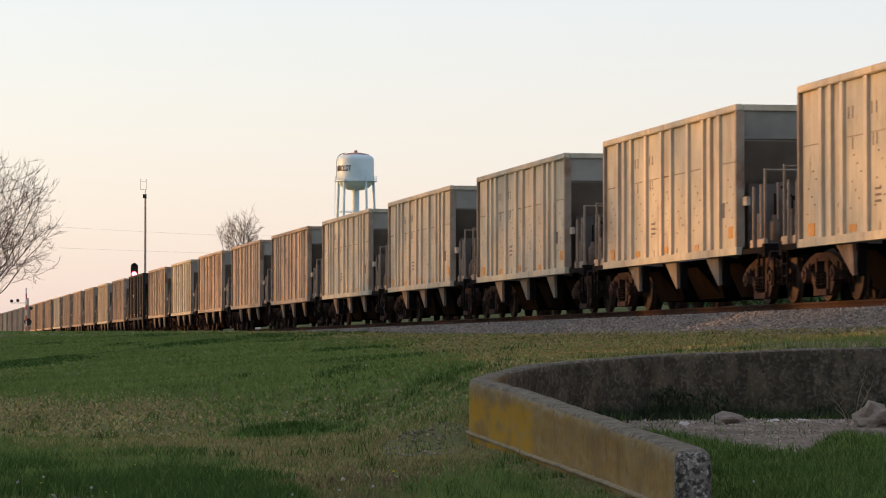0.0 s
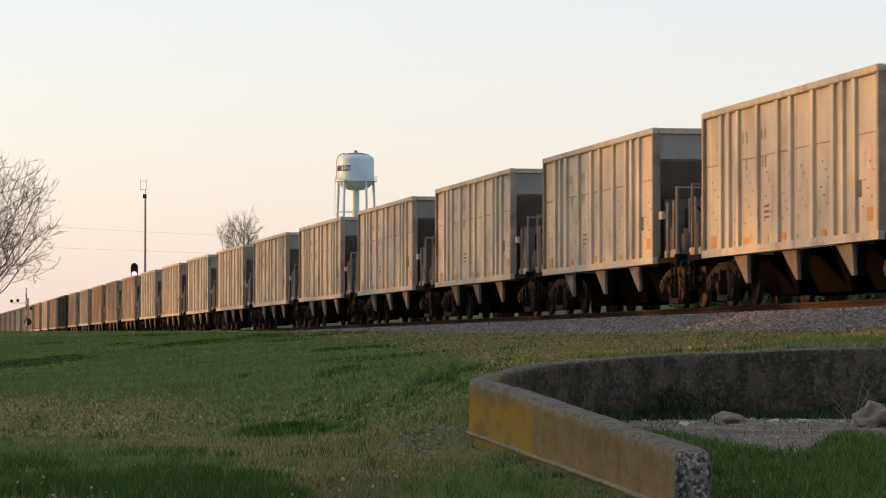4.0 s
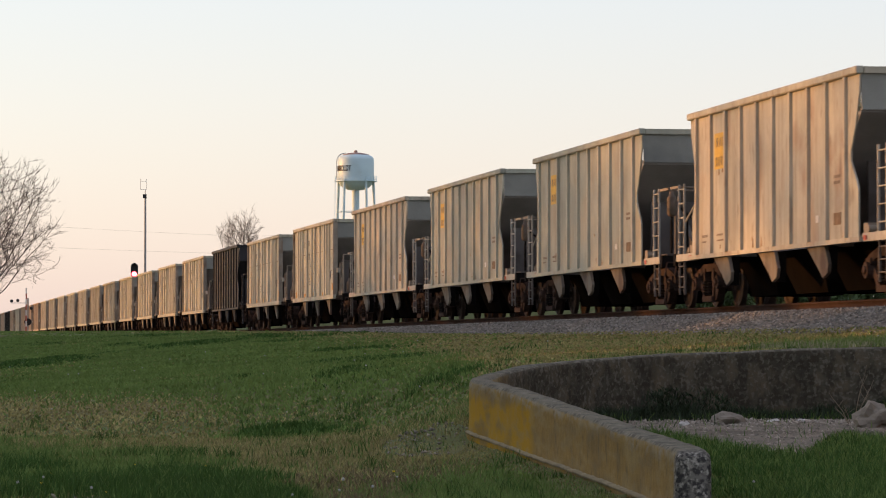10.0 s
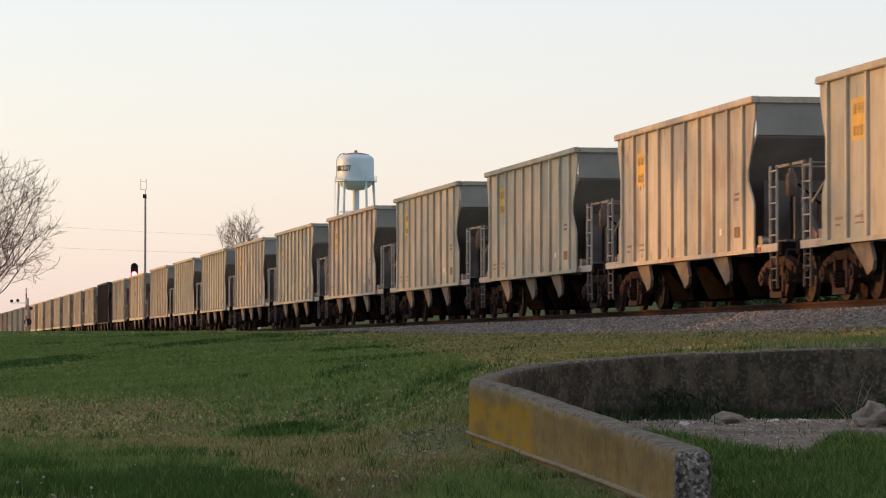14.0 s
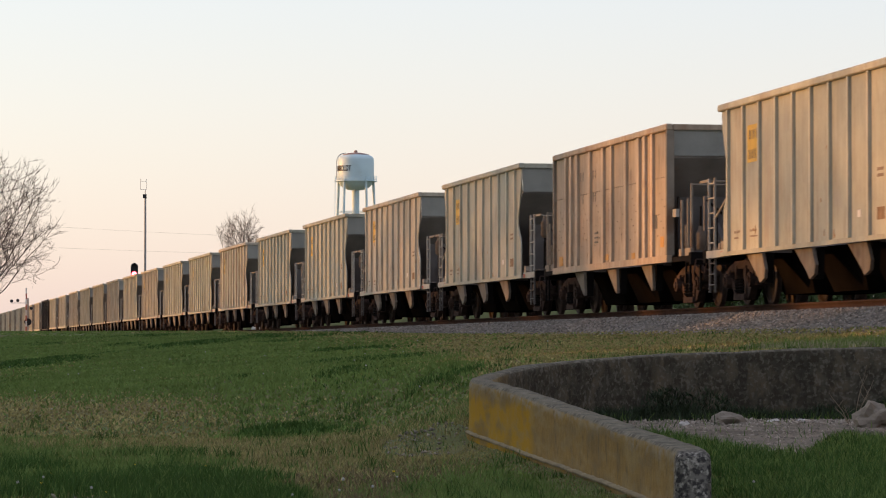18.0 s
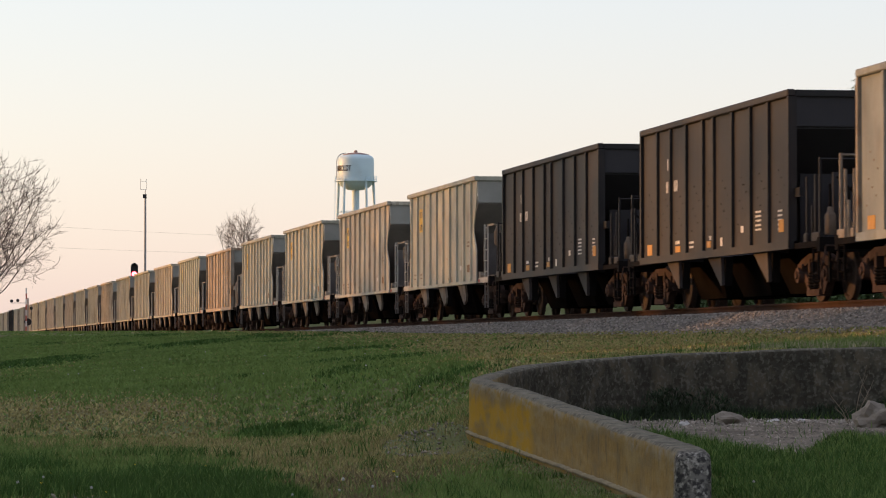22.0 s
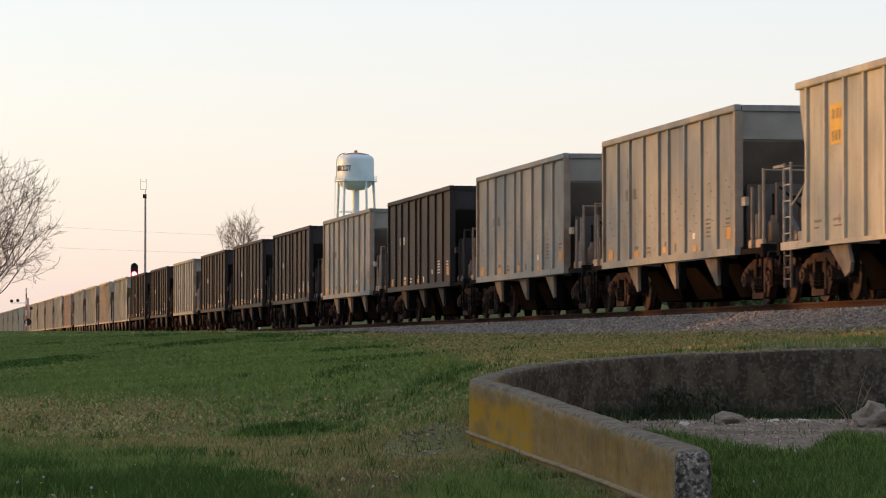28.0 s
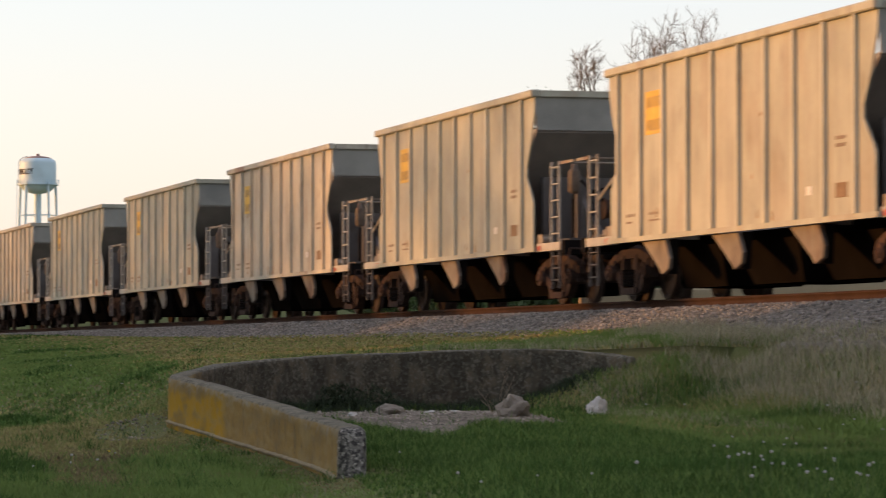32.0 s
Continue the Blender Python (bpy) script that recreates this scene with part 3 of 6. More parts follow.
    for p, q in (((-1.2, -7.1, 1.98), (-1.2, -7.1, 1.2)), ((-1.08, -7.1, 2.1), (-0.66, -7.05, 1.75)), ((-0.9, -7.2, 1.1), (-0.9, -7.2, 1.9)), ((-0.9, -7.2, 1.9), (-0.3, -6.9, 2.05))):
        tube(bm, p, q, 0.022, n=6)
    part("brake_pipe", bm, M["under"], car)
    bm = bm_new()
    for i in range(14):
        a, b = 2 * math.pi * i / 14, 2 * math.pi * (i + 1) / 14
        tube(bm, (0.21 * math.cos(a), 0.21 * math.sin(a), 0), (0.21 * math.cos(b), 0.21 * math.sin(b), 0), 0.015, n=5)
    for i in range(3):
        a = i * math.pi / 3
        tube(bm, (-0.2 * math.cos(a), -0.2 * math.sin(a), 0), (0.2 * math.cos(a), 0.2 * math.sin(a), 0), 0.012, n=5)
    w = part("brake_wheel", bm, M["truck"], car, at=(0.5, -6.7, 2.0))
    w.rotation_euler = (math.pi / 2, 0, 0)
    # underframe
    bm = bm_new()
    box(bm, -0.33, 0.33, -7.45, 7.45, 0.78, 1.0)
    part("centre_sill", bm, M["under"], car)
    bays = (3.45, 0.0, -3.45) if not wavy else (3.7, 0.35, -2.95)
    for y in bays:
        bm = bm_new()
        lo, hi = 0.17, SILL
        v = []
        for z, dx, y0, y1 in ((hi, 0.9, y - 1.45, y + 1.45), (lo, 0.62, y - 1.05, y + 1.05)):
            v.append([bm.verts.new(p) for p in ((-dx, y0, z), (dx, y0, z), (dx, y1, z), (-dx, y1, z))])
        bm.faces.new(v[0])
        bm.faces.new(v[1][::-1])
        for i in range(4):
            bm.faces.new((v[0][i], v[1][i], v[1][(i + 1) % 4], v[0][(i + 1) % 4]))
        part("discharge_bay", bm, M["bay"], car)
        for sx in (-1, 1):
            bm = bm_new()
            if wavy:
                o = [(y + 0.62, SILL - 0.05), (y - 0.50, SILL - 0.05), (y - 0.72, 0.60), (y - 0.66, 0.44), (y - 0.36, 0.36), (y - 0.22, 0.46)]
            else:
                o = [(y + 0.55, SILL - 0.05), (y - 0.45, SILL - 0.05), (y - 0.53, 0.38), (y - 0.44, 0.36)]
            plate(bm, o, sx * 1.40, sx * 1.46)
            n0 = len(bm.faces)
            for yy in (y - 0.56,):
                plate(bm, [(yy + 0.03, SILL - 0.05), (yy - 0.03, SILL - 0.05), (yy + 0.05, 0.36), (yy + 0.11, 0.36)], sx * 1.25, sx * 1.395)
            bm.faces.ensure_lookup_table()
            for fc in bm.faces[n0:]:
                fc.material_index = 1
            part("chute_plate", bm, M["chute"] if light else M["chute_dark"], car).data.materials.append(M["under"])
    for y in (-5.95, 5.95):
        add_truck(car, y)
    return car


def rust_runs(car, xf, f, rng, ribs, n):
    """Ragged rust runs and smudges low on the panels, each a thin flake of scale."""
    bm = bm_new()
    for i in range(n):
        a = rng.randrange(len(ribs) - 1)
        q = ribs[a] + 0.012 + (ribs[a + 1] - ribs[a] - 0.03) * rng.random()
        z = 1.0 + 0.75 * rng.random() ** 2 + (1.4 if rng.random() < 0.15 else 0)
        w, h = rng.uniform(0.03, 0.10), rng.uniform(0.05, 0.2)
        o = [(f(q) + w * (0.5 + 0.25 * rng.random()), z), (f(q) - w * 0.5, z + 0.02 * rng.random()), (f(q) - w * 0.35 * rng.random(), z + h), (f(q) + w * 0.3, z + h * rng.uniform(0.7, 1.0))]
        plate(bm, o, xf - 0.001, xf + 0.01)
    tagged(part("rust_scale", bm, M["run"], car, "brown rust runs on the side panels"), kind="stuff")


def dress(car, style, seed, light):
    """Stencils and markings of one car on its near side, as plain bars and patches."""
    rng = random.Random(seed)
    xf = -(HW - SKIN[style]) - 0.005
    ink = M["mark_light"] if not light else M["mark_dark"] if style == "wavy" else M["stencil"]
    f = lambda q: A - q * 2 * A
    if style == "wavy" and not light:
        bm = bm_new()
        for i in range(58):
            q = rng.choice((0.11, 0.2, 0.3, 0.4, 0.5, 0.5, 0.6, 0.7, 0.8)) + rng.uniform(-0.03, 0.01)
            z = rng.uniform(1.1, 3.2)
            bars(bm, xf, f(q), z, (rng.uniform(0.05, 0.3),), rng.uniform(0.04, 0.22))
        for q in (0.11, 0.2, 0.3, 0.4, 0.5, 0.6, 0.7, 0.8, 0.88):
            bars(bm, xf, f(q - 0.03), 1.02, (0.3,), 0.09)
        tagged(part("scrawl", bm, M["scrawl"], car, "pale scrawled paint marks"), kind="stuff")
        bm = bm_new()
        plate(bm, [(f(0.43) + 0.26 * math.cos(a * 0.5236), 2.95 + 0.4 * math.sin(a * 0.5236)) for a in range(12)], xf - 0.003, xf + 0.01)
        part("faded_disc", bm, M["tan_fitting"], car)
    elif style == "wavy":
        bm = bm_new()
        box(bm, xf - 0.003, xf + 0.01, f(0.243), f(0.166), 2.56, 3.24)
        part("yellow_panel", bm, M["yellow"], car, "yellow marking panel with dark stencilled bars")
        bm = bm_new()
        for i in range(3):
            bars(bm, xf - 0.006, f(0.178) - 0.25 * i, 2.98, (0.035, 0.035), 0.17, 0.06)
        for i in range(4):
            bars(bm, xf - 0.006, f(0.176) - 0.2 * i, 2.62, (0.03, 0.03), 0.17, 0.045)
        tagged(part("stencil", bm, ink, car), kind="stuff")
        bm = bm_new()
        bars(bm, xf, f(0.08), 1.3, (0.1, 0.1, 0.1), 0.05, 0.06)
        bars(bm, xf, f(0.08), 1.2, (0.3,), 0.03)
        bars(bm, xf, f(0.18), 1.3, (0.12, 0.1, 0.12), 0.04, 0.05)
        bars(bm, xf, f(0.18), 1.2, (0.5,), 0.03)
        bars(bm, xf, f(0.87), 2.0, (0.35,), 0.05)
        bars(bm, xf, f(0.87), 1.9, (0.35,), 0.05)
        tagged(part("stencil", bm, M["dots"], car, "faded brown stencil bars"), kind="stuff")
        bm = bm_new()
        box(bm, xf - 0.003, xf + 0.01, f(0.79), f(0.775), 1.3, 1.42)
        part("data_plate", bm, M["mark_light"], car)
        bm = bm_new()
        box(bm, xf - 0.003, xf + 0.01, f(0.905), f(0.87), 1.22, 1.42)
        part("rust_patch", bm, M["run"], car)
        bm = bm_new()
        box(bm, -1.52, -1.505, -6.1, -5.95, 0.92, 1.0)
        part("reflector", bm, M["red_mark"], car)
        bm = bm_new()
        box(bm, -1.52, -1.505, 5.95, 6.1, 0.92, 1.0)
        part("reflector", bm, M["red_mark"], car)
        rust_runs(car, xf, f, rng, RIBS["wavy"], 7)
    else:
        bm = bm_new()
        if style == "box":
            bars(bm, xf, f(0.245), 2.93, (0.05, 0.05), 0.2, 0.2)
            bars(bm, xf, f(0.36), 2.93, (0.05, 0.05), 0.2, 0.2)
            bars(bm, xf, f(0.265), 2.42, (0.05,), 0.2)
            bars(bm, xf, f(0.365), 2.42, (0.05, 0.05), 0.2, 0.16)
            bars(bm, xf, f(0.375), 1.7, (0.35,), 0.04)
            bars(bm, xf, f(0.375), 1.6, (0.35,), 0.04)
            bars(bm, xf, f(0.375), 1.5, (0.35,), 0.04)
        else:
            bars(bm, xf, f(0.19), 2.75, (0.06, 0.06, 0.06), 0.22, 0.05)
            bars(bm, xf, f(0.18), 2.3, (0.06, 0.06, 0.06), 0.22, 0.05)
            bars(bm, xf, f(0.24), 2.3, (0.06, 0.06, 0.06), 0.22, 0.05)
            bars(bm, xf, f(0.25), 1.24, (0.05, 0.06, 0.05, 0.06), 0.07, 0.04)
            bars(bm, xf, f(0.35), 1.22, (0.07, 0.05, 0.08, 0.06), 0.04, 0.03)
            bars(bm, xf, f(0.35), 1.13, (0.05, 0.08, 0.06, 0.06), 0.04, 0.03)
            bars(bm, xf, f(0.565), 1.1, (0.14,), 0.16)
            bars(bm, xf, f(0.49), 1.24, (0.05, 0.05), 0.08)
            for i in range(5):
                bars(bm, xf, f(0.79), 1.62 - 0.08 * i, (0.08, 0.06, 0.09, 0.05), 0.035, 0.03)
                bars(bm, xf, f(0.925), 1.58 - 0.08 * i, (0.08, 0.06, 0.07), 0.035, 0.03)
        tagged(part("stencil", bm, ink, car), kind="stuff")
        for q, wd, z in ((0.035, 0.42, 1.16), (0.25, 0.4, 1.16), (0.475, 0.3, 1.18), (0.70, 0.3, 1.14), (0.93, 0.32, 1.3)):
            if rng.random() < 0.85:
                bm = bm_new()
                box(bm, xf - 0.003, xf + 0.01, f(q) - wd, f(q), z - 0.08, z + 0.04 + 0.1 * (q < 0.1 or q > 0.9))
                part("orange_patch", bm, M["orange"], car)
        bm = bm_new()
        box(bm, xf - 0.003, xf + 0.01, f(0.905) if style == "box" else f(0.715), f(0.875) if style == "box" else f(0.70), 1.62 if style == "box" else 1.3, 1.9 if style == "box" else 1.42)
        part("data_plate", bm, M["mark_dark"] if style == "box" else M["mark_light"], car)
        if light:
            rust_runs(car, xf, f, rng, [q for q in RIBS[style] if q not in (0.165, 0.82)], 8)
        # rows of rivets across the panels
        bm = bm_new()
        edges = [0.0] + RIBS[style] + [1.0]
        for a0, a1 in zip(edges, edges[1:]):
            if a1 - a0 < 0.07:
                continue
            if style == "box":
                for i in range(7):
                    y = f(a0 + (a1 - a0) * (0.14 + 0.12 * i))
                    box(bm, xf - 0.006, xf + 0.01, y - 0.035, y, 2.62, 2.645)
            for i in range(7):
                y = f(a0 + (a1 - a0) * (0.25 + 0.5 * (i / 7)))
                z = 1.45 + 1.0 * ((i * 3) % 7) / 7
                box(bm, xf - 0.006, xf + 0.01, y - 0.028, y, z, z + 0.028)
        tagged(part("rivets", bm, M["dots"] if light else M["end_dark"], car), kind="stuff")


LABELS = {
    "tan": ("box", "tan_a", "weathered tan steel hopper car with ribbed sides", True),
    "warm": ("box", "tan_b", "rust-streaked, reddish-toned tan steel hopper car with ribbed sides", True),
    "pale": ("wavy", "grey_a", "pale grey steel hopper car with a yellow panel", True),
    "rusty": ("wavy", "grey_b", "rust-stained pale grey hopper car with a yellow panel", True),
    "silver": ("plain", "silver", "blue-grey steel hopper car with orange patches", True),
    "brown": ("plain", "brown", "dark brown steel hopper car with white stencils", False),
    "black": ("wavy", "black", "faded black hopper car with scrawled pale paint", False),
}
SPEED, PITCH_T = 21.68, 0.738
FIRST, LAST = -27, 46


def kind_of(k):
    special = {7: "black", -10: "brown", 10: "rusty", 13: "rusty", 15: "rusty", 18: "rusty", 26: "rusty", 21: "rusty", 23: "warm", 28: "brown", 29: "brown", 30: "silver", 31: "brown", 32: "brown",
               33: "brown", 34: "silver", 35: "brown", 36: "silver", 37: "silver", 39: "rusty", 42: "rusty"}
    if k in special:
        return special[k]
    if k >= 10:
        return "pale"
    # most far cars take the redder paint in place of redder sunlight there
    return "warm" if k < -3 and k % 4 else "tan"


# the train runs a little ahead of or behind an even pace, in metres
DRIFT_T = [0, 6.0, 6.5, 7.0, 7.5, 8.0, 8.5, 9.0, 10.0, 11.5, 20.0, 21.0, 22.0, 23.0, 24.0, 25.0, 28.0, 29.5, 32.0]
DRIFT_S = [0, 0.05, 0.15, 0.55, 0.72, 0.62, 0.25, 0.25, 0.10, 0.0, 0.0, -0.20, -0.24, 0.0, -0.10, -0.30, -0.15, 0.0, 0.0]


def place_s(k, t):
    """Where the middle of car k is along the track at t seconds; car lengths differ slightly by kind."""
    start = np.interp(k, [0, 8, 10, 12, 26, 28, 31, 33, 35, 38], [2.743, 2.756, 2.715, 2.708, 2.704, 2.722, 2.733, 2.77, 2.797, 2.80])
    return SPEED * (t + start - PITCH_T * k) + np.interp(t, DRIFT_T, DRIFT_S) - 2.56 - A


def plainer(car):
    """Joins the alike small parts of a car that only ever runs far off."""
    heaps = {}
    for ob in car.children_recursive:
        heaps.setdefault((ob.name.split(".")[0], ob.data.materials[0].name), []).append(ob)
    for (name, _), obs in heaps.items():
        if len(obs) < 2 or name == "truck":
            continue
        bm = bm_new()
        for ob in obs:
            m = ob.matrix_basis if ob.parent == car else ob.parent.matrix_basis @ ob.matrix_basis
            n0 = len(bm.verts)
            bm.from_mesh(ob.data)
            bm.verts.ensure_lookup_table()
            for v in bm.verts[n0:]:
                v.co = m @ v.co
        mats = list(obs[0].data.materials)
        for ob in obs:
            bpy.data.objects.remove(ob)
        me = mesh_of(name, bm, None, normals=False)
        for x in mats:
            me.materials.append(x)
        tagged(part(name, me, None, car), kind="stuff")


CARS = []
made = {}
for k in range(FIRST, LAST + 1):
    kd = kind_of(k)
    style, mat, label, light = LABELS[kd]
    m = Matrix.Translation(W(CENTRE_W, place_s(k, 0), RAIL_Z)) @ Matrix.Rotation(THETA, 4, "Z")
    key = (kd, k < -3)
    if key not in made:
        made[key] = hopper_car(style, mat, label, light, seed=len(made))
        dress(made[key], style, len(made), light)
        if k < -3:
            plainer(made[key])
        made[key].matrix_basis = m
        car = made[key]
    else:
        car = copy_thing(made[key], m)
    CARS.append((k, car))

# ---- concrete basin wall ----
def spline(points, n):
    """Points along a smooth curve through the rows given."""
    p = np.array(points)
    out = []
    for u in np.linspace(0, len(p) - 1, n):
        i = min(int(u), len(p) - 2)
        q = u - i
        a, b, c, d = p[max(i - 1, 0)], p[i], p[i + 1], p[min(i + 2, len(p) - 1)]
        out.append(0.5 * (2 * b + (c - a) * q + (2 * a - 5 * b + 4 * c - d) * q * q + (3 * b - a - 3 * c + d) * q ** 3))
    return np.array(out)


def wall_material():
    """Stained old concrete: ochre lichen by the bend, a darker blotched far arm, spotted lichen on the broken end."""
    m = material("old_concrete", (0.2, 0.137, 0.048), rough=0.95, vary=0.25, scale=15.0, fine=60.0, bump=0.6, second=(0.135, 0.099, 0.043), second_at=0.54, streak=0.02, streak_color=(0.075, 0.06, 0.035), streak_fine=6.0)
    t = m.node_tree
    n, l = t.nodes, t.links
    b = n["Principled BSDF"]
    col = b.inputs["Base Color"].links[0].from_socket
    tc = n.new("ShaderNodeTexCoord")
    xyz = n.new("ShaderNodeSeparateXYZ")
    l.new(tc.outputs["Object"], xyz.inputs[0])

    def span(sock, a, c):
        k = n.new("ShaderNodeMapRange")
        k.inputs["From Min"].default_value, k.inputs["From Max"].default_value = a, c
        l.new(sock, k.inputs["Value"])
        return k.outputs[0]

    def op(kind, a, c):
        k = n.new("ShaderNodeMath")
        k.operation = kind
        for i, v in enumerate((a, c)):
            if isinstance(v, float):
                k.inputs[i].default_value = v
            else:
                l.new(v, k.inputs[i])
        return k.outputs[0]

    def noise_of(sc, det=6.0, stretch=None):
        k = n.new("ShaderNodeTexNoise")
        k.inputs["Scale"].default_value = sc
        k.inputs["Detail"].default_value = det
        src = tc.outputs["Object"]
        if stretch:
            mp = n.new("ShaderNodeMapping")
            mp.inputs["Scale"].default_value = stretch
            l.new(src, mp.inputs["Vector"])
            src = mp.outputs[0]
        l.new(src, k.inputs["Vector"])
        return k.outputs["Fac"]

    def blend(base, colour, fac):
        k = n.new("ShaderNodeMix")
        k.data_type = "RGBA"
        l.new(base, k.inputs[6])
        k.inputs[7].default_value = (*colour, 1)
        l.new(fac, k.inputs[0])
        return k.outputs[2]

    y, z = xyz.outputs["Y"], xyz.outputs["Z"]
    # ochre lichen, thick by the bend, in streaks further on
    near_arm = span(y, 32.6, 31.9)
    sheet = op("MULTIPLY", span(y, 26.7, 27.15), near_arm)
    sheet = op("MULTIPLY", sheet, span(op("ADD", z, op("MULTIPLY", noise_of(3.5), 0.3)), 0.72, 0.61))
    sheet = op("MULTIPLY", sheet, span(noise_of(9.0, 9.0, (1.0, 0.4, 1.0)), 0.16, 0.40))
    col = blend(col, (0.27, 0.165, 0.013), op("MULTIPLY", sheet, 0.95))
    runs = op("MULTIPLY", span(noise_of(1.0, 9.0, (4.0, 4.0, 0.8)), 0.5, 0.62), near_arm)
    col = blend(col, (0.155, 0.142, 0.10), op("MULTIPLY", runs, 0.12))
    tint = op("MULTIPLY", span(noise_of(1.0, 8.0, (3.0, 3.0, 0.9)), 0.52, 0.66), near_arm)
    col = blend(col, (0.125, 0.102, 0.035), op("MULTIPLY", tint, 0.14))
    under_top = op("SUBTRACT", z, op("MULTIPLY", y, 0.0211))
    crust = op("MULTIPLY", span(op("ADD", under_top, op("MULTIPLY", noise_of(9.0, 10.0, (1.0, 0.3, 1.0)), 0.26)), 0.0, 0.11), near_arm)
    col = blend(col, (0.21, 0.195, 0.15), op("MULTIPLY", crust, op("MULTIPLY", span(noise_of(24.0, 10.0, (1.0, 0.3, 1.0)), 0.4, 0.55), 0.95)))
    mottle = op("MULTIPLY", span(noise_of(9.0, 14.0, (1.0, 0.25, 1.0)), 0.47, 0.6), near_arm)
    col = blend(col, (0.225, 0.18, 0.09), op("MULTIPLY", mottle, 0.45))
    blots = op("MULTIPLY", span(noise_of(4.5, 14.0, (1.0, 0.25, 1.0)), 0.5, 0.64), near_arm)
    col = blend(col, (0.08, 0.064, 0.036), op("MULTIPLY", blots, 0.45))
    # darker grey base with dark and pale spots on the far arm
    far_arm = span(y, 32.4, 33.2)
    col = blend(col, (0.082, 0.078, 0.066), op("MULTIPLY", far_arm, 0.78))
    dark_blotch = op("MULTIPLY", far_arm, span(noise_of(6.0, 12.0, (1.0, 1.0, 0.7)), 0.40, 0.52))
    col = blend(col, (0.03, 0.029, 0.022), op("MULTIPLY", dark_blotch, 0.72))
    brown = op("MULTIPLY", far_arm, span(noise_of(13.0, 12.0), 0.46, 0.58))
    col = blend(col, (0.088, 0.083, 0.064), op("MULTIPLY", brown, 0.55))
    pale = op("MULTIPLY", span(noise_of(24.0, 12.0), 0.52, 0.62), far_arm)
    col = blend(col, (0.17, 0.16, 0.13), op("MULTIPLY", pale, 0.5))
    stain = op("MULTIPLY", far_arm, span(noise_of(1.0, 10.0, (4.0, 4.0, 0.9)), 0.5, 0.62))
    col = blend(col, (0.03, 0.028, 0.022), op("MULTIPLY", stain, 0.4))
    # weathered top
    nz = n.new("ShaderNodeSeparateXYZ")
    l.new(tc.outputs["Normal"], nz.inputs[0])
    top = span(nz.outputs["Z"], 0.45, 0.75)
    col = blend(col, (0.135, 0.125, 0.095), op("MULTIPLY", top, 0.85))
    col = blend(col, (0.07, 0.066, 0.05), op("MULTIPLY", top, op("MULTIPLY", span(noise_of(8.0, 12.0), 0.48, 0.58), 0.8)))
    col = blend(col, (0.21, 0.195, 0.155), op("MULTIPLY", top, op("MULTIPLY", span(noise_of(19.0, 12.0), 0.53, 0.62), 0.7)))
    # spotted end
    end = op("MULTIPLY", span(y, 18.72, 18.64), 1.0)
    col = blend(col, (0.14, 0.132, 0.112), end)
    col = blend(col, (0.042, 0.04, 0.037), op("MULTIPLY", end, span(noise_of(30.0, 12.0), 0.43, 0.56)))
    col = blend(col, (0.29, 0.275, 0.235), op("MULTIPLY", end, span(noise_of(44.0, 12.0, (1.0, 1.0, 0.9)), 0.51, 0.66)))
    l.new(col, b.inputs["Base Color"])
    return m


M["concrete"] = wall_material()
wall_path = spline(WALL, 420)
wr = random.Random(4)
T_WALL = 0.21
rows = []
for i, (x, y, z) in enumerate(wall_path):
    a, b = wall_path[max(i - 1, 0)], wall_path[min(i + 1, len(wall_path) - 1)]
    t = np.array((b[0] - a[0], b[1] - a[1]))
    t /= np.linalg.norm(t)
    nrm = np.array((-t[1], t[0]))           # to the outer side
    wob = 0.014 * noise.noise(Vector((i * 0.05, 0, 0))) + 0.014 * min(0.0, noise.noise(Vector((i * 0.13, 5, 0))) - 0.1)
    zt = EYE + z
    lip = EYE + float(np.interp(y, [18.6, 22, 24.5, 27, 31.3, 33], [-0.92, -0.905, -0.885, -0.85, -0.775, -0.8]))
    worn = 0.035 * max(0.0, 1 - i / 2.5)    # the end's rounded corners
    zt -= worn
    chip = 0.012 * max(0.0, noise.noise(Vector((i * 0.21, 3, 9)))) + 0.02 * max(0.0, noise.noise(Vector((i * 0.5, 8, 1))) - 0.25)
    half = 0.42 - worn
    prof = [(0.5, zt - 1.1), (0.5, lip - 0.015), (half, lip + 0.01), (half, zt - 0.07 - chip), (half - 0.02, zt - 0.025 - chip), (half - 0.11, zt + wob), (-half + 0.11, zt + wob * 0.7), (-half + 0.02, zt - 0.025), (-half, zt - 0.07), (-half, zt - 1.1)]
    sc = T_WALL / 0.84
    rows.append([(x + nrm[0] * q * sc, y + nrm[1] * q * sc, h) for q, h in ((q + 0.05 * noise.noise(Vector((i * 0.06, h * 2.0, q * 3.0))) * (h > lip + 0.02), h) for q, h in prof)])
verts = np.array(rows).reshape(-1, 3)
npr = 10
faces = []
for i in range(len(rows) - 1):
    for j in range(npr - 1):
        a = i * npr + j
        faces.append((a, a + 1, a + npr + 1, a + npr))
e = (len(rows) - 1) * npr
for a, b, c, d in ((0, 1, 2, 3), (0, 3, 6, 9), (3, 4, 5, 6), (9, 6, 7, 8)):
    faces.append((d, c, b, a)), faces.append((e + a, e + b, e + c, e + d))
M["lip"] = material("pale_mortar", (0.21, 0.18, 0.115), rough=0.95, vary=0.3, scale=9.0, second=(0.16, 0.14, 0.10), second_at=0.55)
lip_rows = []
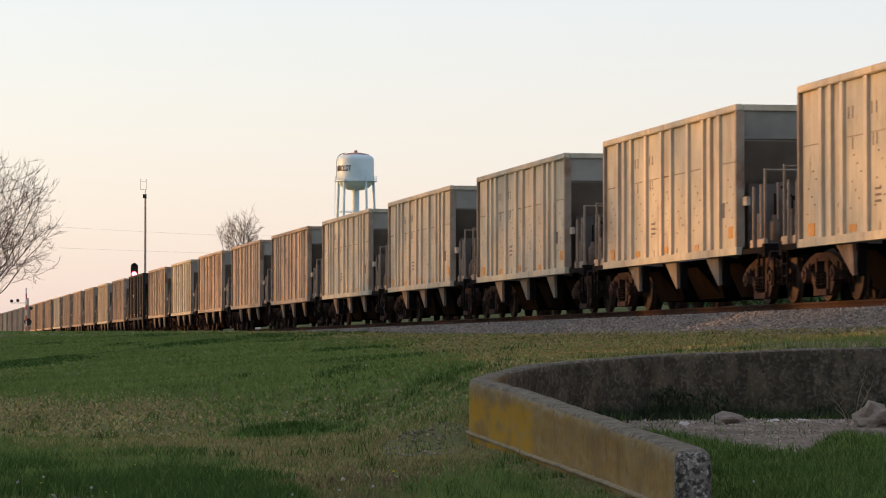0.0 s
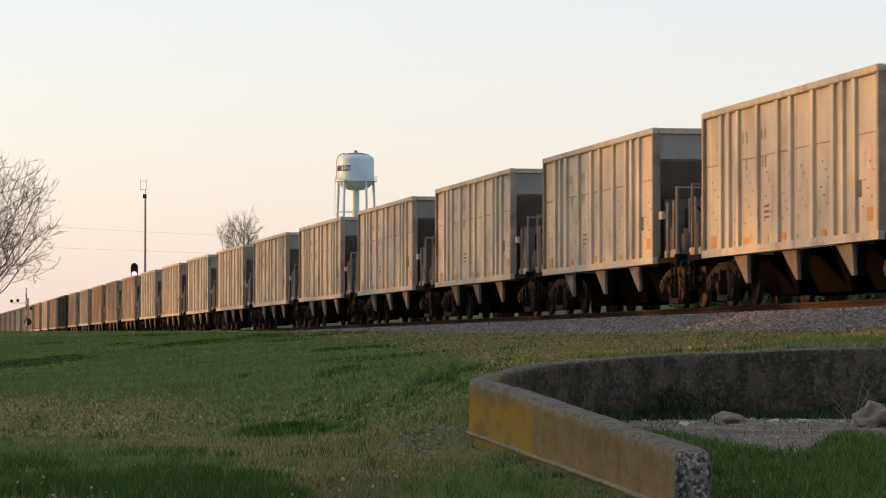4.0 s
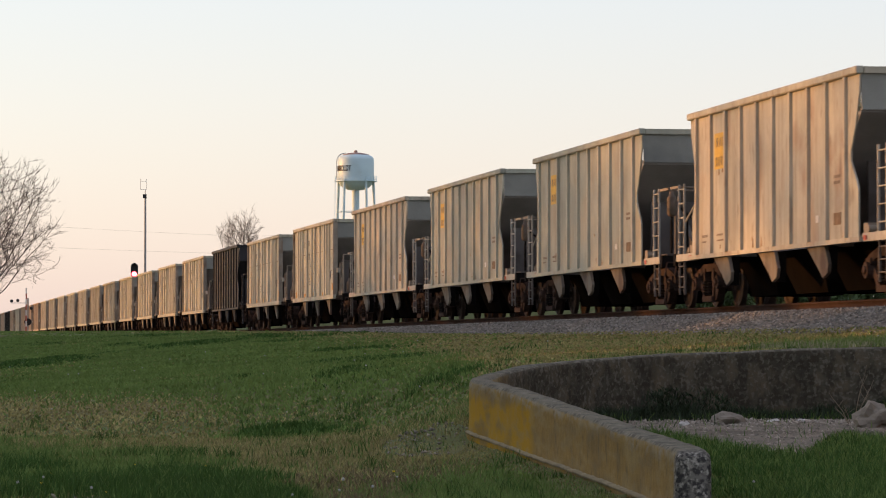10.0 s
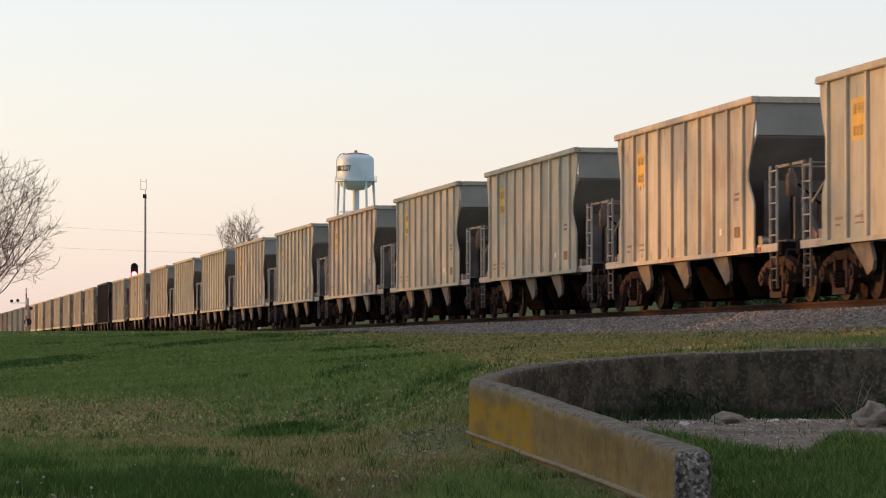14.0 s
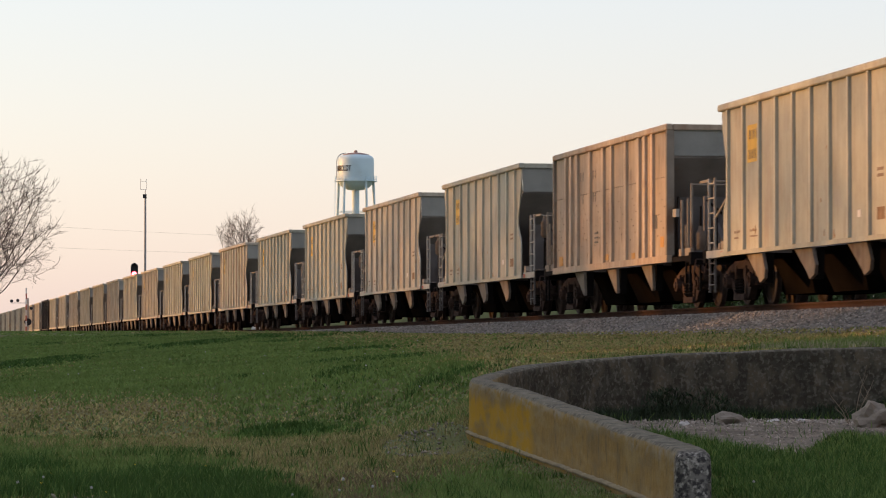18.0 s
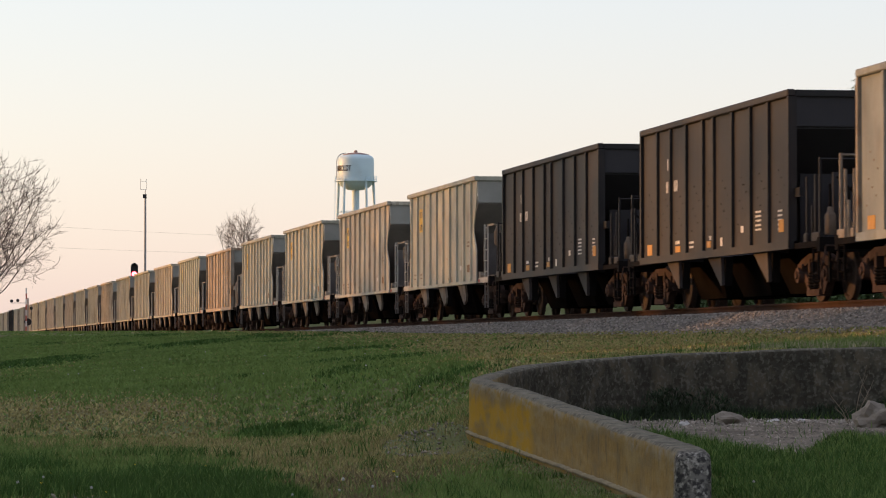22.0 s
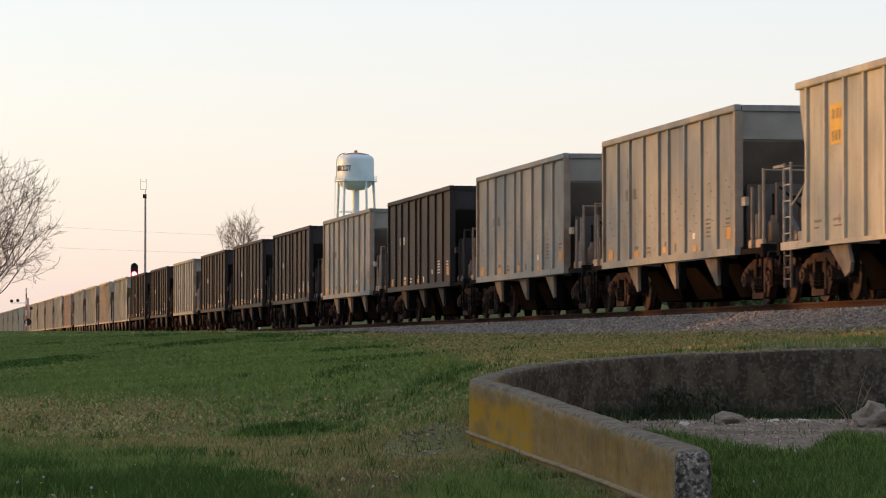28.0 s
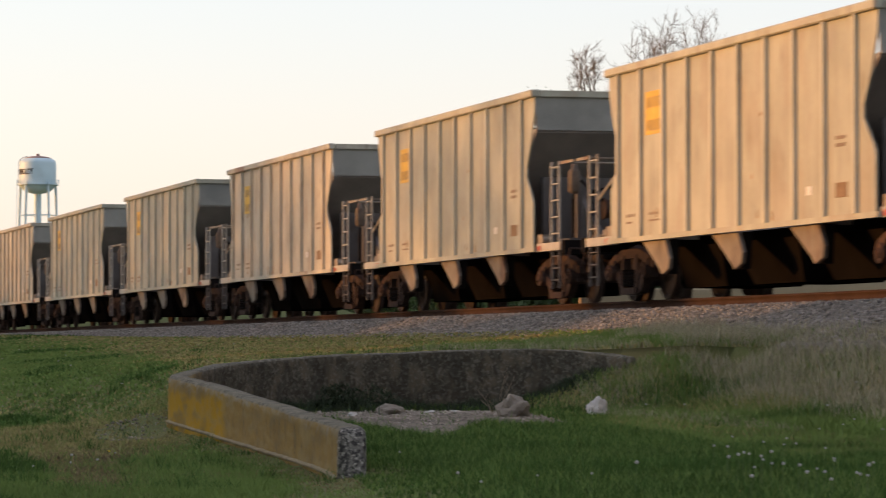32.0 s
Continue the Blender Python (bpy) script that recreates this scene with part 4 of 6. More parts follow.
for (x, y, z), row in zip(wall_path, rows):
    a = Vector(row[2]) - Vector((x, y, row[2][2]))
    a = a.normalized()
    zc = row[2][2] - 0.004 + wr.uniform(-0.004, 0.004)
    lip_rows.append([Vector((x, y, 0)) + a * q + Vector((0, 0, zc + h)) for q, h in ((0.10, -0.016), (0.137, -0.014), (0.137, 0.004), (0.10, 0.012))])
lv, lf = np.array(lip_rows).reshape(-1, 3), []
for i in range(242):
    for k in range(3):
        lf.append((i * 4 + k, i * 4 + k + 1, i * 4 + k + 5, i * 4 + k + 4))
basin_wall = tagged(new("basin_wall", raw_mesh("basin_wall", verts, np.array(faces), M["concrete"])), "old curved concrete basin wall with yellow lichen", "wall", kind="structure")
part("mortar_lip", raw_mesh("mortar_lip", lv, np.array(lf), M["lip"]), None, basin_wall)

# ---- scattering ----
rng = np.random.default_rng(7)


def lump_mesh(name, mat, r, seed, squash=0.7, sub=3, rough=0.45):
    """An irregular stone."""
    bm = bm_new()
    bmesh.ops.create_icosphere(bm, subdivisions=sub, radius=1.0)
    for v in bm.verts:
        k = 1 + rough * noise.noise(v.co * 1.3 + Vector((seed * 7.1, seed * 3.3, 0))) + rough * 0.5 * noise.noise(v.co * 3.1 + Vector((0, seed * 5.0, 2)))
        k += 0.10 * noise.noise(v.co * 7.0 + Vector((seed, 0, 0)))
        v.co = Vector((v.co.x * k * r[0], v.co.y * k * r[1], v.co.z * k * r[2] * squash))
    return mesh_of(name, bm, mat)


def blades(name, x, y, h, width, lean, mat, z=None):
    """Grass blades at (x, y): one bent blade of two faces each."""
    n = len(x)
    z = ground_z(x, y) - 0.01 if z is None else z
    a = rng.uniform(0, 2 * np.pi, n)
    la = rng.uniform(0, 2 * np.pi, n)
    ll = rng.uniform(0.1, 1, n) * lean * h
    dx, dy = np.cos(a) * width / 2, np.sin(a) * width / 2
    lx, ly = np.cos(la) * ll, np.sin(la) * ll
    base = np.stack([x, y, z], 1)
    side = np.stack([dx, dy, 0 * dx], 1)
    mid = base + np.stack([lx * 0.35, ly * 0.35, h * 0.6], 1)
    tip = base + np.stack([lx, ly, h], 1)
    v = np.stack([base - side, base + side, mid + side * 0.7, mid - side * 0.7, tip], 1).reshape(-1, 3)
    o = np.arange(n)[:, None] * 5
    f = np.concatenate([o + np.array([[0, 1, 2]]), o + np.array([[0, 2, 3]]), o + np.array([[3, 2, 4]])], 0)
    return raw_mesh(name, v, f, mat)


def wedge(n, y0, y1, a0=-0.14, a1=0.30):
    """Random points in the wedge of ground before the camera, between two distances."""
    y = np.sqrt(rng.uniform(y0 * y0, y1 * y1, n))
    return rng.uniform(a0, a1, n) * y, y


def lush_spot(x, y):
    """Taller dark tufts that stand out in the lawn."""
    v = 0
    for cx, cy, rx, ry in ((-1.75, 37.5, 0.75, 2.2), (-5.9, 86, 0.8, 3.5), (-3.3, 27, 0.6, 1.6), (-1.95, 25.2, 0.6, 1.2), (-2.7, 24.0, 0.5, 1.0)):
        v = np.maximum(v, smooth01((1.45 - np.hypot((x - cx) / rx, (y - cy) / ry) + 0.5 * (patch_noise(x, y, 3.0, 8.0) - 0.5)) / 1.0))
    return v


def deep(y):
    """Distance drawn together, so that the lawn's patches grow longer further off."""
    return np.interp(y, [0, 30, 45, 70, 120, 260], [0, 30, 36, 41, 47, 56])


def straw_share(x, y):
    """How dry the lawn is: a straw belt across the middle of the lawn, and patches."""
    near_edge = np.interp(x, [-4, -2.2, -1.3, -0.6, 1], [32, 28.5, 22, 18, 16]) + 5 * (patch_noise(x * 1.5, y * 0.4, 1.6, 9.0) - 0.5)
    belt = smooth01((y - near_edge) / 4) * smooth01((40.0 - 2.0 * np.minimum(x, 0) - y + 3 * (patch_noise(x, y * 0.3, 0.9, 7.0) - 0.5)) / 7) * np.where(near_of_wall(x, y), 0.1, 1)
    p = patch_noise(x * 0.7, deep(y) * 0.8, 1.1, 3.0)
    s = 0.05 + 0.88 * belt * smooth01((p + 0.22) / 0.45) + 0.26 * smooth01((p - 0.6) / 0.2) + 0.12 * smooth01((x - 5.5) / 1.5) * smooth01((y - 26) / 5)
    d = LINE - x - 0.1652 * y
    s = s + 0.85 * smooth01((9 + 4.0 * smooth01(x) - d) / 4) * smooth01((75 - y) / 20) * smooth01((x + 2.4) / 2.4) * (1 - 0.75 * smooth01((x - 5.2) / 1.2)) * ~near_of_wall(x, y) + 0.85 * smooth01((8 - d) / 5) * smooth01((160 - y) / 50)
    s = s * (1 - 0.6 * smooth01((x - 5.4) / 1.2)) + 0.28 * smooth01((x - 6.3) / 1.0) * smooth01((y - 28) / 3)
    return np.clip(s - 0.9 * lush_spot(x, y) - 0.75 * smooth01((1.4 - np.hypot((x - 0.5) / 0.7, (y - 22) / 5)) / 0.8), 0, 0.94)


def gravel_here(x, y):
    """Bare gravel on the basin's floor, and two thin spots in the lawn."""
    floor = near_of_wall(x, y) & (ground_z(x, y, False) < EYE - 0.72) & (y > 26.2 + 0.4 * np.sin(x * 4.3) + np.clip(3.2 * np.abs(x - 2.75) / 0.7, 0, 3.6)) & (x < 4.4) & (y < np.interp(x, WALL_X[8:], WALL_Y[8:]) - 0.75 - 0.2 * np.sin(5 * x))
    spot = (np.hypot((x + 0.16) / 0.45, (y - 31.5) / 3.0) < 0.9) | (np.hypot((x + 2.4) / 0.5, (y - 21.0) / 1.6) < 0.7)
    return floor, spot


M["grass"] = material("green_grass", (0.138, 0.203, 0.055), rough=0.75, vary=0.2, scale=0.5, fine=3.0, bump=0, island=0.11)
M["dark_grass"] = material("lush_grass", (0.052, 0.103, 0.024), rough=0.75, vary=0.22, scale=0.5, fine=3.0, bump=0, island=0.25)
M["thatch"] = material("dead_grass_thatch", (0.165, 0.13, 0.072), rough=0.9, vary=0.25, scale=0.8, fine=5.0, bump=0, island=0.3)
M["straw"] = material("dry_grass", (0.295, 0.256, 0.108), rough=0.85, vary=0.22, scale=0.6, fine=4.0, bump=0, island=0.22)
for m in (M["grass"], M["dark_grass"], M["straw"], M["thatch"]):
    m.node_tree.nodes["Principled BSDF"].inputs["Specular IOR Level"].default_value = 0.06

green_parts, dark_parts, straw_parts, thatch_parts = [], [], [], []
for y0, y1, n, wd, hh in ((10.5, 17, 50000, 0.008, 0.075), (17, 24, 140000, 0.007, 0.075), (24, 36, 170000, 0.011, 0.08), (36, 60, 180000, 0.034, 0.055), (60, 110, 120000, 0.07, 0.05), (110, 260, 45000, 0.16, 0.05)):
    x, y = wedge(n, y0, y1) if y0 < 60 else wedge(n, y0, y1, -0.14, 0.085)
    d = LINE - x - 0.1652 * y
    floor, spot = gravel_here(x, y)
    thin = (1 - 0.985 * floor) * (1 - 0.85 * spot) * smooth01((d - 1.0) / 0.9)
    keep = rng.uniform(0, 1, n) < thin
    x, y, d = x[keep], y[keep], d[keep]
    dry = rng.uniform(0, 1, len(x)) < straw_share(x, y)
    clump = np.maximum(np.maximum(0.69 * near_of_wall(x, y) * smooth01((5.6 - x) / 1.0), np.maximum((0.94 - 0.16 * smooth01((y - 36) / 6)) * patch_noise(x * 0.42, deep(y) * 1.5, 1.1, 1.0) + (0.95 * patch_noise(x * 1.4, y * 0.6, 1.5, 11.0) - 0.1) * smooth01((27.5 - y) / 4) * smooth01((-0.5 - x) / 0.9), 0.6 * smooth01((y - 40) / 4) * smooth01((56 - y) / 6) * smooth01((x + 3.2) / 1.5) * smooth01((0.8 - x) / 1.5))), 0.85 * lush_spot(x, y))
    lush = ~dry & (rng.uniform(0, 1, len(x)) < 0.9 * smooth01((clump - 0.55 - 0.02 * (y < 36)) / 0.2))
    h = hh * rng.uniform(0.5, 1.2, len(x)) * (1 + 0.7 * smooth01((clump - 0.58) / 0.2) * ~dry)
    right = smooth01((x - 5.0) / 2.0) * smooth01((y - 27) / 6) * smooth01((d - 2.6) / 1.6)
    by_wall = smooth01((np.hypot(x - np.interp(y, WALL_Y[:7], WALL_X[:7]), 0) - 0.25) / 0.6) * (y < 32) + (y >= 32)
    h = h * (0.45 + 0.55 * by_wall) * (1 + 1.8 * right) * np.where(dry & (right < 0.5), 0.7, 1)
    old = dry & (rng.uniform(0, 1, len(x)) < 0.08 + 0.75 * smooth01((29 - y) / 4) * smooth01((x + 1.6) / 1.2))
    for sel, out in ((~dry & ~lush, green_parts), (lush, dark_parts), (dry & ~old, straw_parts), (old, thatch_parts)):
        out.append((x[sel], y[sel], h[sel], np.full(sel.sum(), wd)))


def join(parts):
    return [np.concatenate([p[i] for p in parts]) for i in range(4)]


for name, parts, mat, lean, label in (("grass", green_parts, "grass", 0.8, "green spring grass of the lawn"), ("lush_grass", dark_parts, "dark_grass", 0.7, "taller dark green grass clumps in the lawn"),
                                      ("dry_grass", straw_parts, "straw", 1.1, "dry straw-coloured grass in the lawn"), ("thatch", thatch_parts, "thatch", 1.3, "dead brown thatch between the blades")):
    x, y, h, wd = join(parts)
    tagged(new(name, blades(name, x, y, h, wd, lean, M[mat])), label, "grass", kind="stuff")

# tufts that stand up out of the lawn
cx, cy = wedge(900, 17.5, 42, -0.135, 0.16)
keep = (rng.uniform(0, 1, 900) < 1.15 - straw_share(cx, cy)) & ~gravel_here(cx, cy)[0]
cx, cy = cx[keep], cy[keep]
m = 26
size = np.repeat(rng.uniform(0.5, 1.25, len(cx)), m)
x = np.repeat(cx, m) + rng.normal(0, 0.055, len(cx) * m) * size
y = np.repeat(cy, m) + rng.normal(0, 0.075, len(cx) * m) * size
tagged(new("grass_tufts", blades("grass_tufts", x, y, 0.115 * size * rng.uniform(0.5, 1.2, len(x)), np.full(len(x), 0.007), 0.9, M["dark_grass"])), "dark green tufts standing out of the lawn", "grass", kind="stuff")

# thick grass on the slope below the ballast: green by the basin, grey dry growth further on
M["bleached"] = material("grey_dry_grass", (0.31, 0.285, 0.19), rough=0.9, vary=0.25, scale=1.2, bump=0, island=0.3)
n = 120000
y = rng.uniform(22, 42, n)
x = LINE - 0.1652 * y - rng.uniform(1.15, 5.2, n)
d = LINE - x - 0.1652 * y
keep = (x > 3.4) & (x < 13.5) & (~near_of_wall(x, y) | (x > 5.2)) & (rng.uniform(0, 1, n) < smooth01((d - 1.1 - 0.5 * patch_noise(x, y, 2.0, 2.0)) / 0.9))
x, y, d = x[keep], y[keep], d[keep]
dead = rng.uniform(0, 1, len(x)) < np.clip(smooth01((x - 6.1 + 1.6 * (patch_noise(x, y, 1.3, 6.0) - 0.5)) / 1.2) * smooth01((5.0 - d) / 2.0), 0, 0.62)
dead |= (x < 6.2) & (rng.uniform(0, 1, len(x)) < 0.7)
g = ~dead
tagged(new("bank_grass", blades("bank_grass", x[g], y[g], rng.uniform(0.06, 0.17, g.sum()), np.full(g.sum(), 0.012), 0.9, M["grass"])), "green grass on the slope below the ballast", "grass", kind="stuff")
tagged(new("dry_bank_grass", blades("dry_bank_grass", x[dead], y[dead], rng.uniform(0.06, 0.30, dead.sum()) * np.where(x[dead] < 6.2, 0.45, 1.0), np.full(dead.sum(), 0.008), 0.8, M["bleached"])), "grey dry grass on the slope below the ballast", "grass", kind="stuff")

# tall dry stalks in the grass beyond the basin
M["stalk"] = material("bleached_grass_stalk", (0.29, 0.265, 0.195), rough=0.9, vary=0.2, scale=2.0, bump=0, island=0.25)
n = 2600
x, y = rng.uniform(6.5, 10.5, n), rng.uniform(26, 37.5, n)
keep = (LINE - x - 0.1652 * y > 1.6) & (rng.uniform(0, 1, n) < smooth01((patch_noise(x, y * 0.5, 1.6, 6.0) - 0.3) / 0.4) * smooth01((x - 6.4) / 1.2) * 0.7)
x, y = x[keep], y[keep]
n = len(x)
tagged(new("dry_stalks", blades("dry_stalks", x, y, rng.uniform(0.15, 0.42, n), np.full(n, 0.006), 0.35, M["stalk"])), "pale dry stalks standing in the green grass", "grass", kind="stuff")

# weeds along the foot of the far wall, with one dark bushy clump
M["weed"] = material("dark_weed_leaf", (0.024, 0.038, 0.016), rough=0.8, vary=0.3, scale=3.0, fine=20.0, bump=0, island=0.3)
n = 6500
x = rng.uniform(0.7, 5.6, n)
y = np.interp(x, WALL_X[8:], WALL_Y[8:]) - 0.18 - rng.exponential(0.26, n)
h = 0.15 * rng.uniform(0.3, 1.3, n) * (0.3 + 1.2 * patch_noise(x, y, 3.0, 5.0))
tagged(new("weeds", blades("weeds", x, y, h, np.full(n, 0.014), 0.9, M["weed"])), "dark green weeds along the foot of the concrete wall", "weeds", kind="stuff")
n = 2400
k = rng.integers(0, 14, n)
x = 2.45 + rng.normal(0, 0.42, 14)[k] + rng.normal(0, 0.07, n)
y = np.interp(x, WALL_X[8:], WALL_Y[8:]) - 0.3 - rng.uniform(0, 0.35, 14)[k]
z = ground_z(x, y) + rng.uniform(0.08, 0.36, 14)[k] * rng.uniform(0, 1, n) ** 0.8 * np.exp(-((x - 2.45) / 0.8) ** 2)
tagged(new("bushy_weed", blades("bushy_weed", x, y, 0.05 * rng.uniform(0.4, 1.3, n), np.full(n, 0.016), 1.8, M["weed"], z)), "dark bushy weed at the foot of the concrete wall", "weed", kind="stuff")

# bare earth and grit of the basin floor
fx, fy = np.meshgrid(np.arange(0.5, 5.4, 0.06), np.arange(25.6, 36.2, 0.12))
fl = gravel_here(fx, fy)[0]
fi = np.arange(fx.size).reshape(fx.shape)
fq = np.stack([fi[:-1, :-1], fi[:-1, 1:], fi[1:, 1:], fi[1:, :-1]], -1)[fl[:-1, :-1] & fl[1:, 1:] & fl[:-1, 1:] & fl[1:, :-1]]
fz = ground_z(fx, fy) + 0.03
M["grit"] = material("bare_gritty_earth", (0.17, 0.146, 0.113), rough=0.95, vary=0.35, scale=3.0, fine=45.0, bump=0.8, second=(0.115, 0.098, 0.074), second_at=0.52)
tagged(new("gravel_bed", raw_mesh("gravel_bed", np.stack([fx.ravel(), fy.ravel(), fz.ravel()], 1), fq.reshape(-1, 4), M["grit"], smooth=True)), "bare gritty earth of the basin floor", "gravel", kind="structure")

# ---- stones: ballast, gravel, rocks ----
def pebbles(x, y, z, r, name, mat):
    """Many small six-cornered stones."""
    n = len(x)
    base = np.array([[1, 0, 0], [-1, 0, 0], [0, 1, 0], [0, -1, 0], [0, 0, 1], [0, 0, -1]], dtype=float)
    v = base[None] * r[:, None, None] * rng.uniform(0.55, 1.25, (n, 6, 1))
    a = rng.uniform(0, 2 * np.pi, n)
    t = rng.uniform(-0.7, 0.7, n)
    c, s = np.cos(a)[:, None], np.sin(a)[:, None]
    ct, st = np.cos(t)[:, None], np.sin(t)[:, None]
    vx, vy, vz = v[..., 0], v[..., 1], v[..., 2]
    vy, vz = ct * vy - st * vz, st * vy + ct * vz
    vx, vy = c * vx - s * vy, s * vx + c * vy
    v = np.stack([vx + x[:, None], vy + y[:, None], 0.75 * vz + z[:, None]], -1).reshape(-1, 3)
    tri = np.array([[0, 2, 4], [2, 1, 4], [1, 3, 4], [3, 0, 4], [2, 0, 5], [1, 2, 5], [3, 1, 5], [0, 3, 5]])
    f = (np.arange(n)[:, None, None] * 6 + tri[None]).reshape(-1, 3)
    return raw_mesh(name, v, f, mat)


n = 30000
w = CENTRE_W - rng.uniform(0.95, 3.65, n)
s_ = 20 + 110 * rng.uniform(0, 1, n) ** 1.5
bz = np.interp(CENTRE_W - w, [1.3, 1.85, 2.9, 3.7], [RAIL_Z - 0.165, RAIL_Z - 0.2, RAIL_Z - 0.5, RAIL_Z - 0.75])
px, py = w * CT - s_ * ST, w * ST + s_ * CT
bz = np.maximum(bz, ground_z(px, py, False))
keep = rng.uniform(0, 1, n) < np.where(CENTRE_W - w > 3.0, 0.5, 1)
tagged(new("ballast_stones", pebbles(px[keep], py[keep], bz[keep], rng.uniform(0.022, 0.05, keep.sum()), "ballast_stones", M["stone"])), "grey crushed ballast stones beside the rails", "stones", kind="stuff")

M["gravel"] = material("pale_gravel", (0.235, 0.207, 0.168), rough=0.95, vary=0.3, scale=8.0, fine=50.0, bump=0.4, island=0.5)
x, y = wedge(26000, 19, 36, -0.13, 0.17)
floor, spot = gravel_here(x, y)
keep = floor | spot
x, y = np.concatenate([x[keep], rng.uniform(1.7, 4.4, 15000)]), np.concatenate([y[keep], rng.uniform(26, 35.4, 15000)])
keep = (gravel_here(x, y)[0] & (rng.uniform(0, 1, len(x)) < 0.25)) | (gravel_here(x, y)[1] & (rng.uniform(0, 1, len(x)) < 0.45))
x, y = x[keep], y[keep]
tagged(new("gravel", pebbles(x, y, ground_z(x, y) + 0.03, 0.007 + 0.02 * rng.uniform(0, 1, len(x)) ** 5 + 0.014 * (y > 33.4) * rng.uniform(0, 1, len(x)), "gravel", M["gravel"])), "pale loose gravel on the basin floor", "gravel", kind="stuff")

n = 300
x = rng.uniform(2.3, 4.3, n)
y = 33.4 + rng.normal(0, 0.4, n)
tagged(new("pale_stones", pebbles(x, y, ground_z(x, y) + 0.02, 0.014 + 0.05 * rng.uniform(0, 1, n) ** 3, "pale_stones", M["gravel"])), "pale broken stones along the wall's foot", "stones", kind="stuff")
M["rock"] = material("tan_rock", (0.21, 0.185, 0.15), rough=0.95, vary=0.35, scale=5.0, fine=30.0, bump=0.7, second=(0.14, 0.12, 0.095), second_at=0.55)
M["white_rock"] = material("pale_rock", (0.50, 0.48, 0.45), rough=0.95, vary=0.25, scale=6.0, fine=30.0, bump=0.6, second=(0.34, 0.31, 0.28), second_at=0.6)
for i, (x, y, r, mat, label) in enumerate((
        (2.77, 33.4, (0.165, 0.12, 0.12), "rock", "tan flat-topped rock lying on the basin floor"),
        (2.34, 33.2, (0.055, 0.05, 0.06), "white_rock", "small whitish stone on the basin floor"),
        (4.02, 32.0, (0.18, 0.16, 0.22), "rock", "large tan boulder standing in the grass"),
        (5.13, 33.3, (0.10, 0.09, 0.19), "white_rock", "whitish rock at the end of the wall"),
        (2.93, 32.2, (0.05, 0.04, 0.03), "rock", "small dark stone on the basin floor"),
        (3.55, 33.9, (0.06, 0.05, 0.05), "white_rock", "small whitish stone by the wall"),
        (3.72, 33.6, (0.08, 0.06, 0.05), "rock", "small brown stone by the wall"),
        (3.30, 34.1, (0.07, 0.05, 0.05), "white_rock", "small whitish stone by the wall"),
        (3.05, 34.2, (0.05, 0.04, 0.05), "rock", "small brown stone by the wall"))):
    z = float(ground_z(np.array([x]), np.array([y]))[0])
    ob = new("rock", lump_mesh("rock", M[mat], r, i + 1))
    ob.location = (x, y, z + r[2] * 0.45)
    tagged(ob, label, "rock")

M["dead_stalk"] = material("dead_weed_stalk", (0.20, 0.165, 0.12), rough=0.9, vary=0.2, scale=8.0, bump=0)
weed = new("dead_weed")
weed.location = (3.90, 32.6, float(ground_z(np.array([3.90]), np.array([32.6]))[0]))
for i, (dx, dz, k) in enumerate(((-0.21, 0.33, 0.10), (0.13, 0.60, -0.05), (0.22, 0.46, 0.12), (-0.10, 0.22, -0.16), (0.17, 0.38, 0.02), (-0.16, 0.2, 0.05))):
    bm = bm_new()
    tube(bm, (0, 0, -0.03), (dx * 0.45, k * 0.3, dz * 0.5), 0.005, 0.004, n=6)
    tube(bm, (dx * 0.45, k * 0.3, dz * 0.5), (dx * 0.8, k * 0.7, dz * 0.8), 0.004, 0.003, n=6)
    tube(bm, (dx * 0.8, k * 0.7, dz * 0.8), (dx, k, dz), 0.003, 0.0015, n=5)
    tube(bm, (dx * 0.6, k * 0.5, dz * 0.62), (dx * 0.6 + 0.06, k, dz * 0.85), 0.003, 0.0015, n=5)
    tube(bm, (dx * 0.7, k * 0.6, dz * 0.72), (dx * 0.7 - 0.05, k, dz * 0.92), 0.003, 0.0015, n=5)
    part("stalk", bm, M["dead_stalk"], weed)
tagged(weed, "dry leafless weed stalks beside the boulder", "weed")

# ---- dandelion seed heads ----
M["seed"] = material("dandelion_seed_down", (0.33, 0.33, 0.30), rough=0.95, vary=0.1, scale=20.0, bump=0)
M["stem"] = material("flower_stem", (0.10, 0.14, 0.05), rough=0.8, vary=0.2, scale=8.0, bump=0)
M["petal"] = material("dandelion_petals", (0.75, 0.52, 0.03), rough=0.8, vary=0.15, scale=20.0, bump=0)
bm = bm_new()
bmesh.ops.create_icosphere(bm, subdivisions=2, radius=0.016)
for v in bm.verts:
    v.co *= 1 + 0.25 * noise.noise(v.co * 160)
SEED_HEAD = mesh_of("seed_head", bm, M["seed"])
bm = bm_new()
lathe(bm, [(0.004, -0.012), (0.018, -0.002), (0.021, 0.004), (0.012, 0.008)], 10)
PETALS = mesh_of("flower_head", bm, M["petal"])
bm = bm_new()
tube(bm, (0, 0, 0), (0.006, 0.004, 0.5), 0.0022, 0.0016, n=5)
tube(bm, (0.006, 0.004, 0.5), (0.01, 0.0, 1.0), 0.0016, n=5)
STEM = mesh_of("stem", bm, M["stem"])


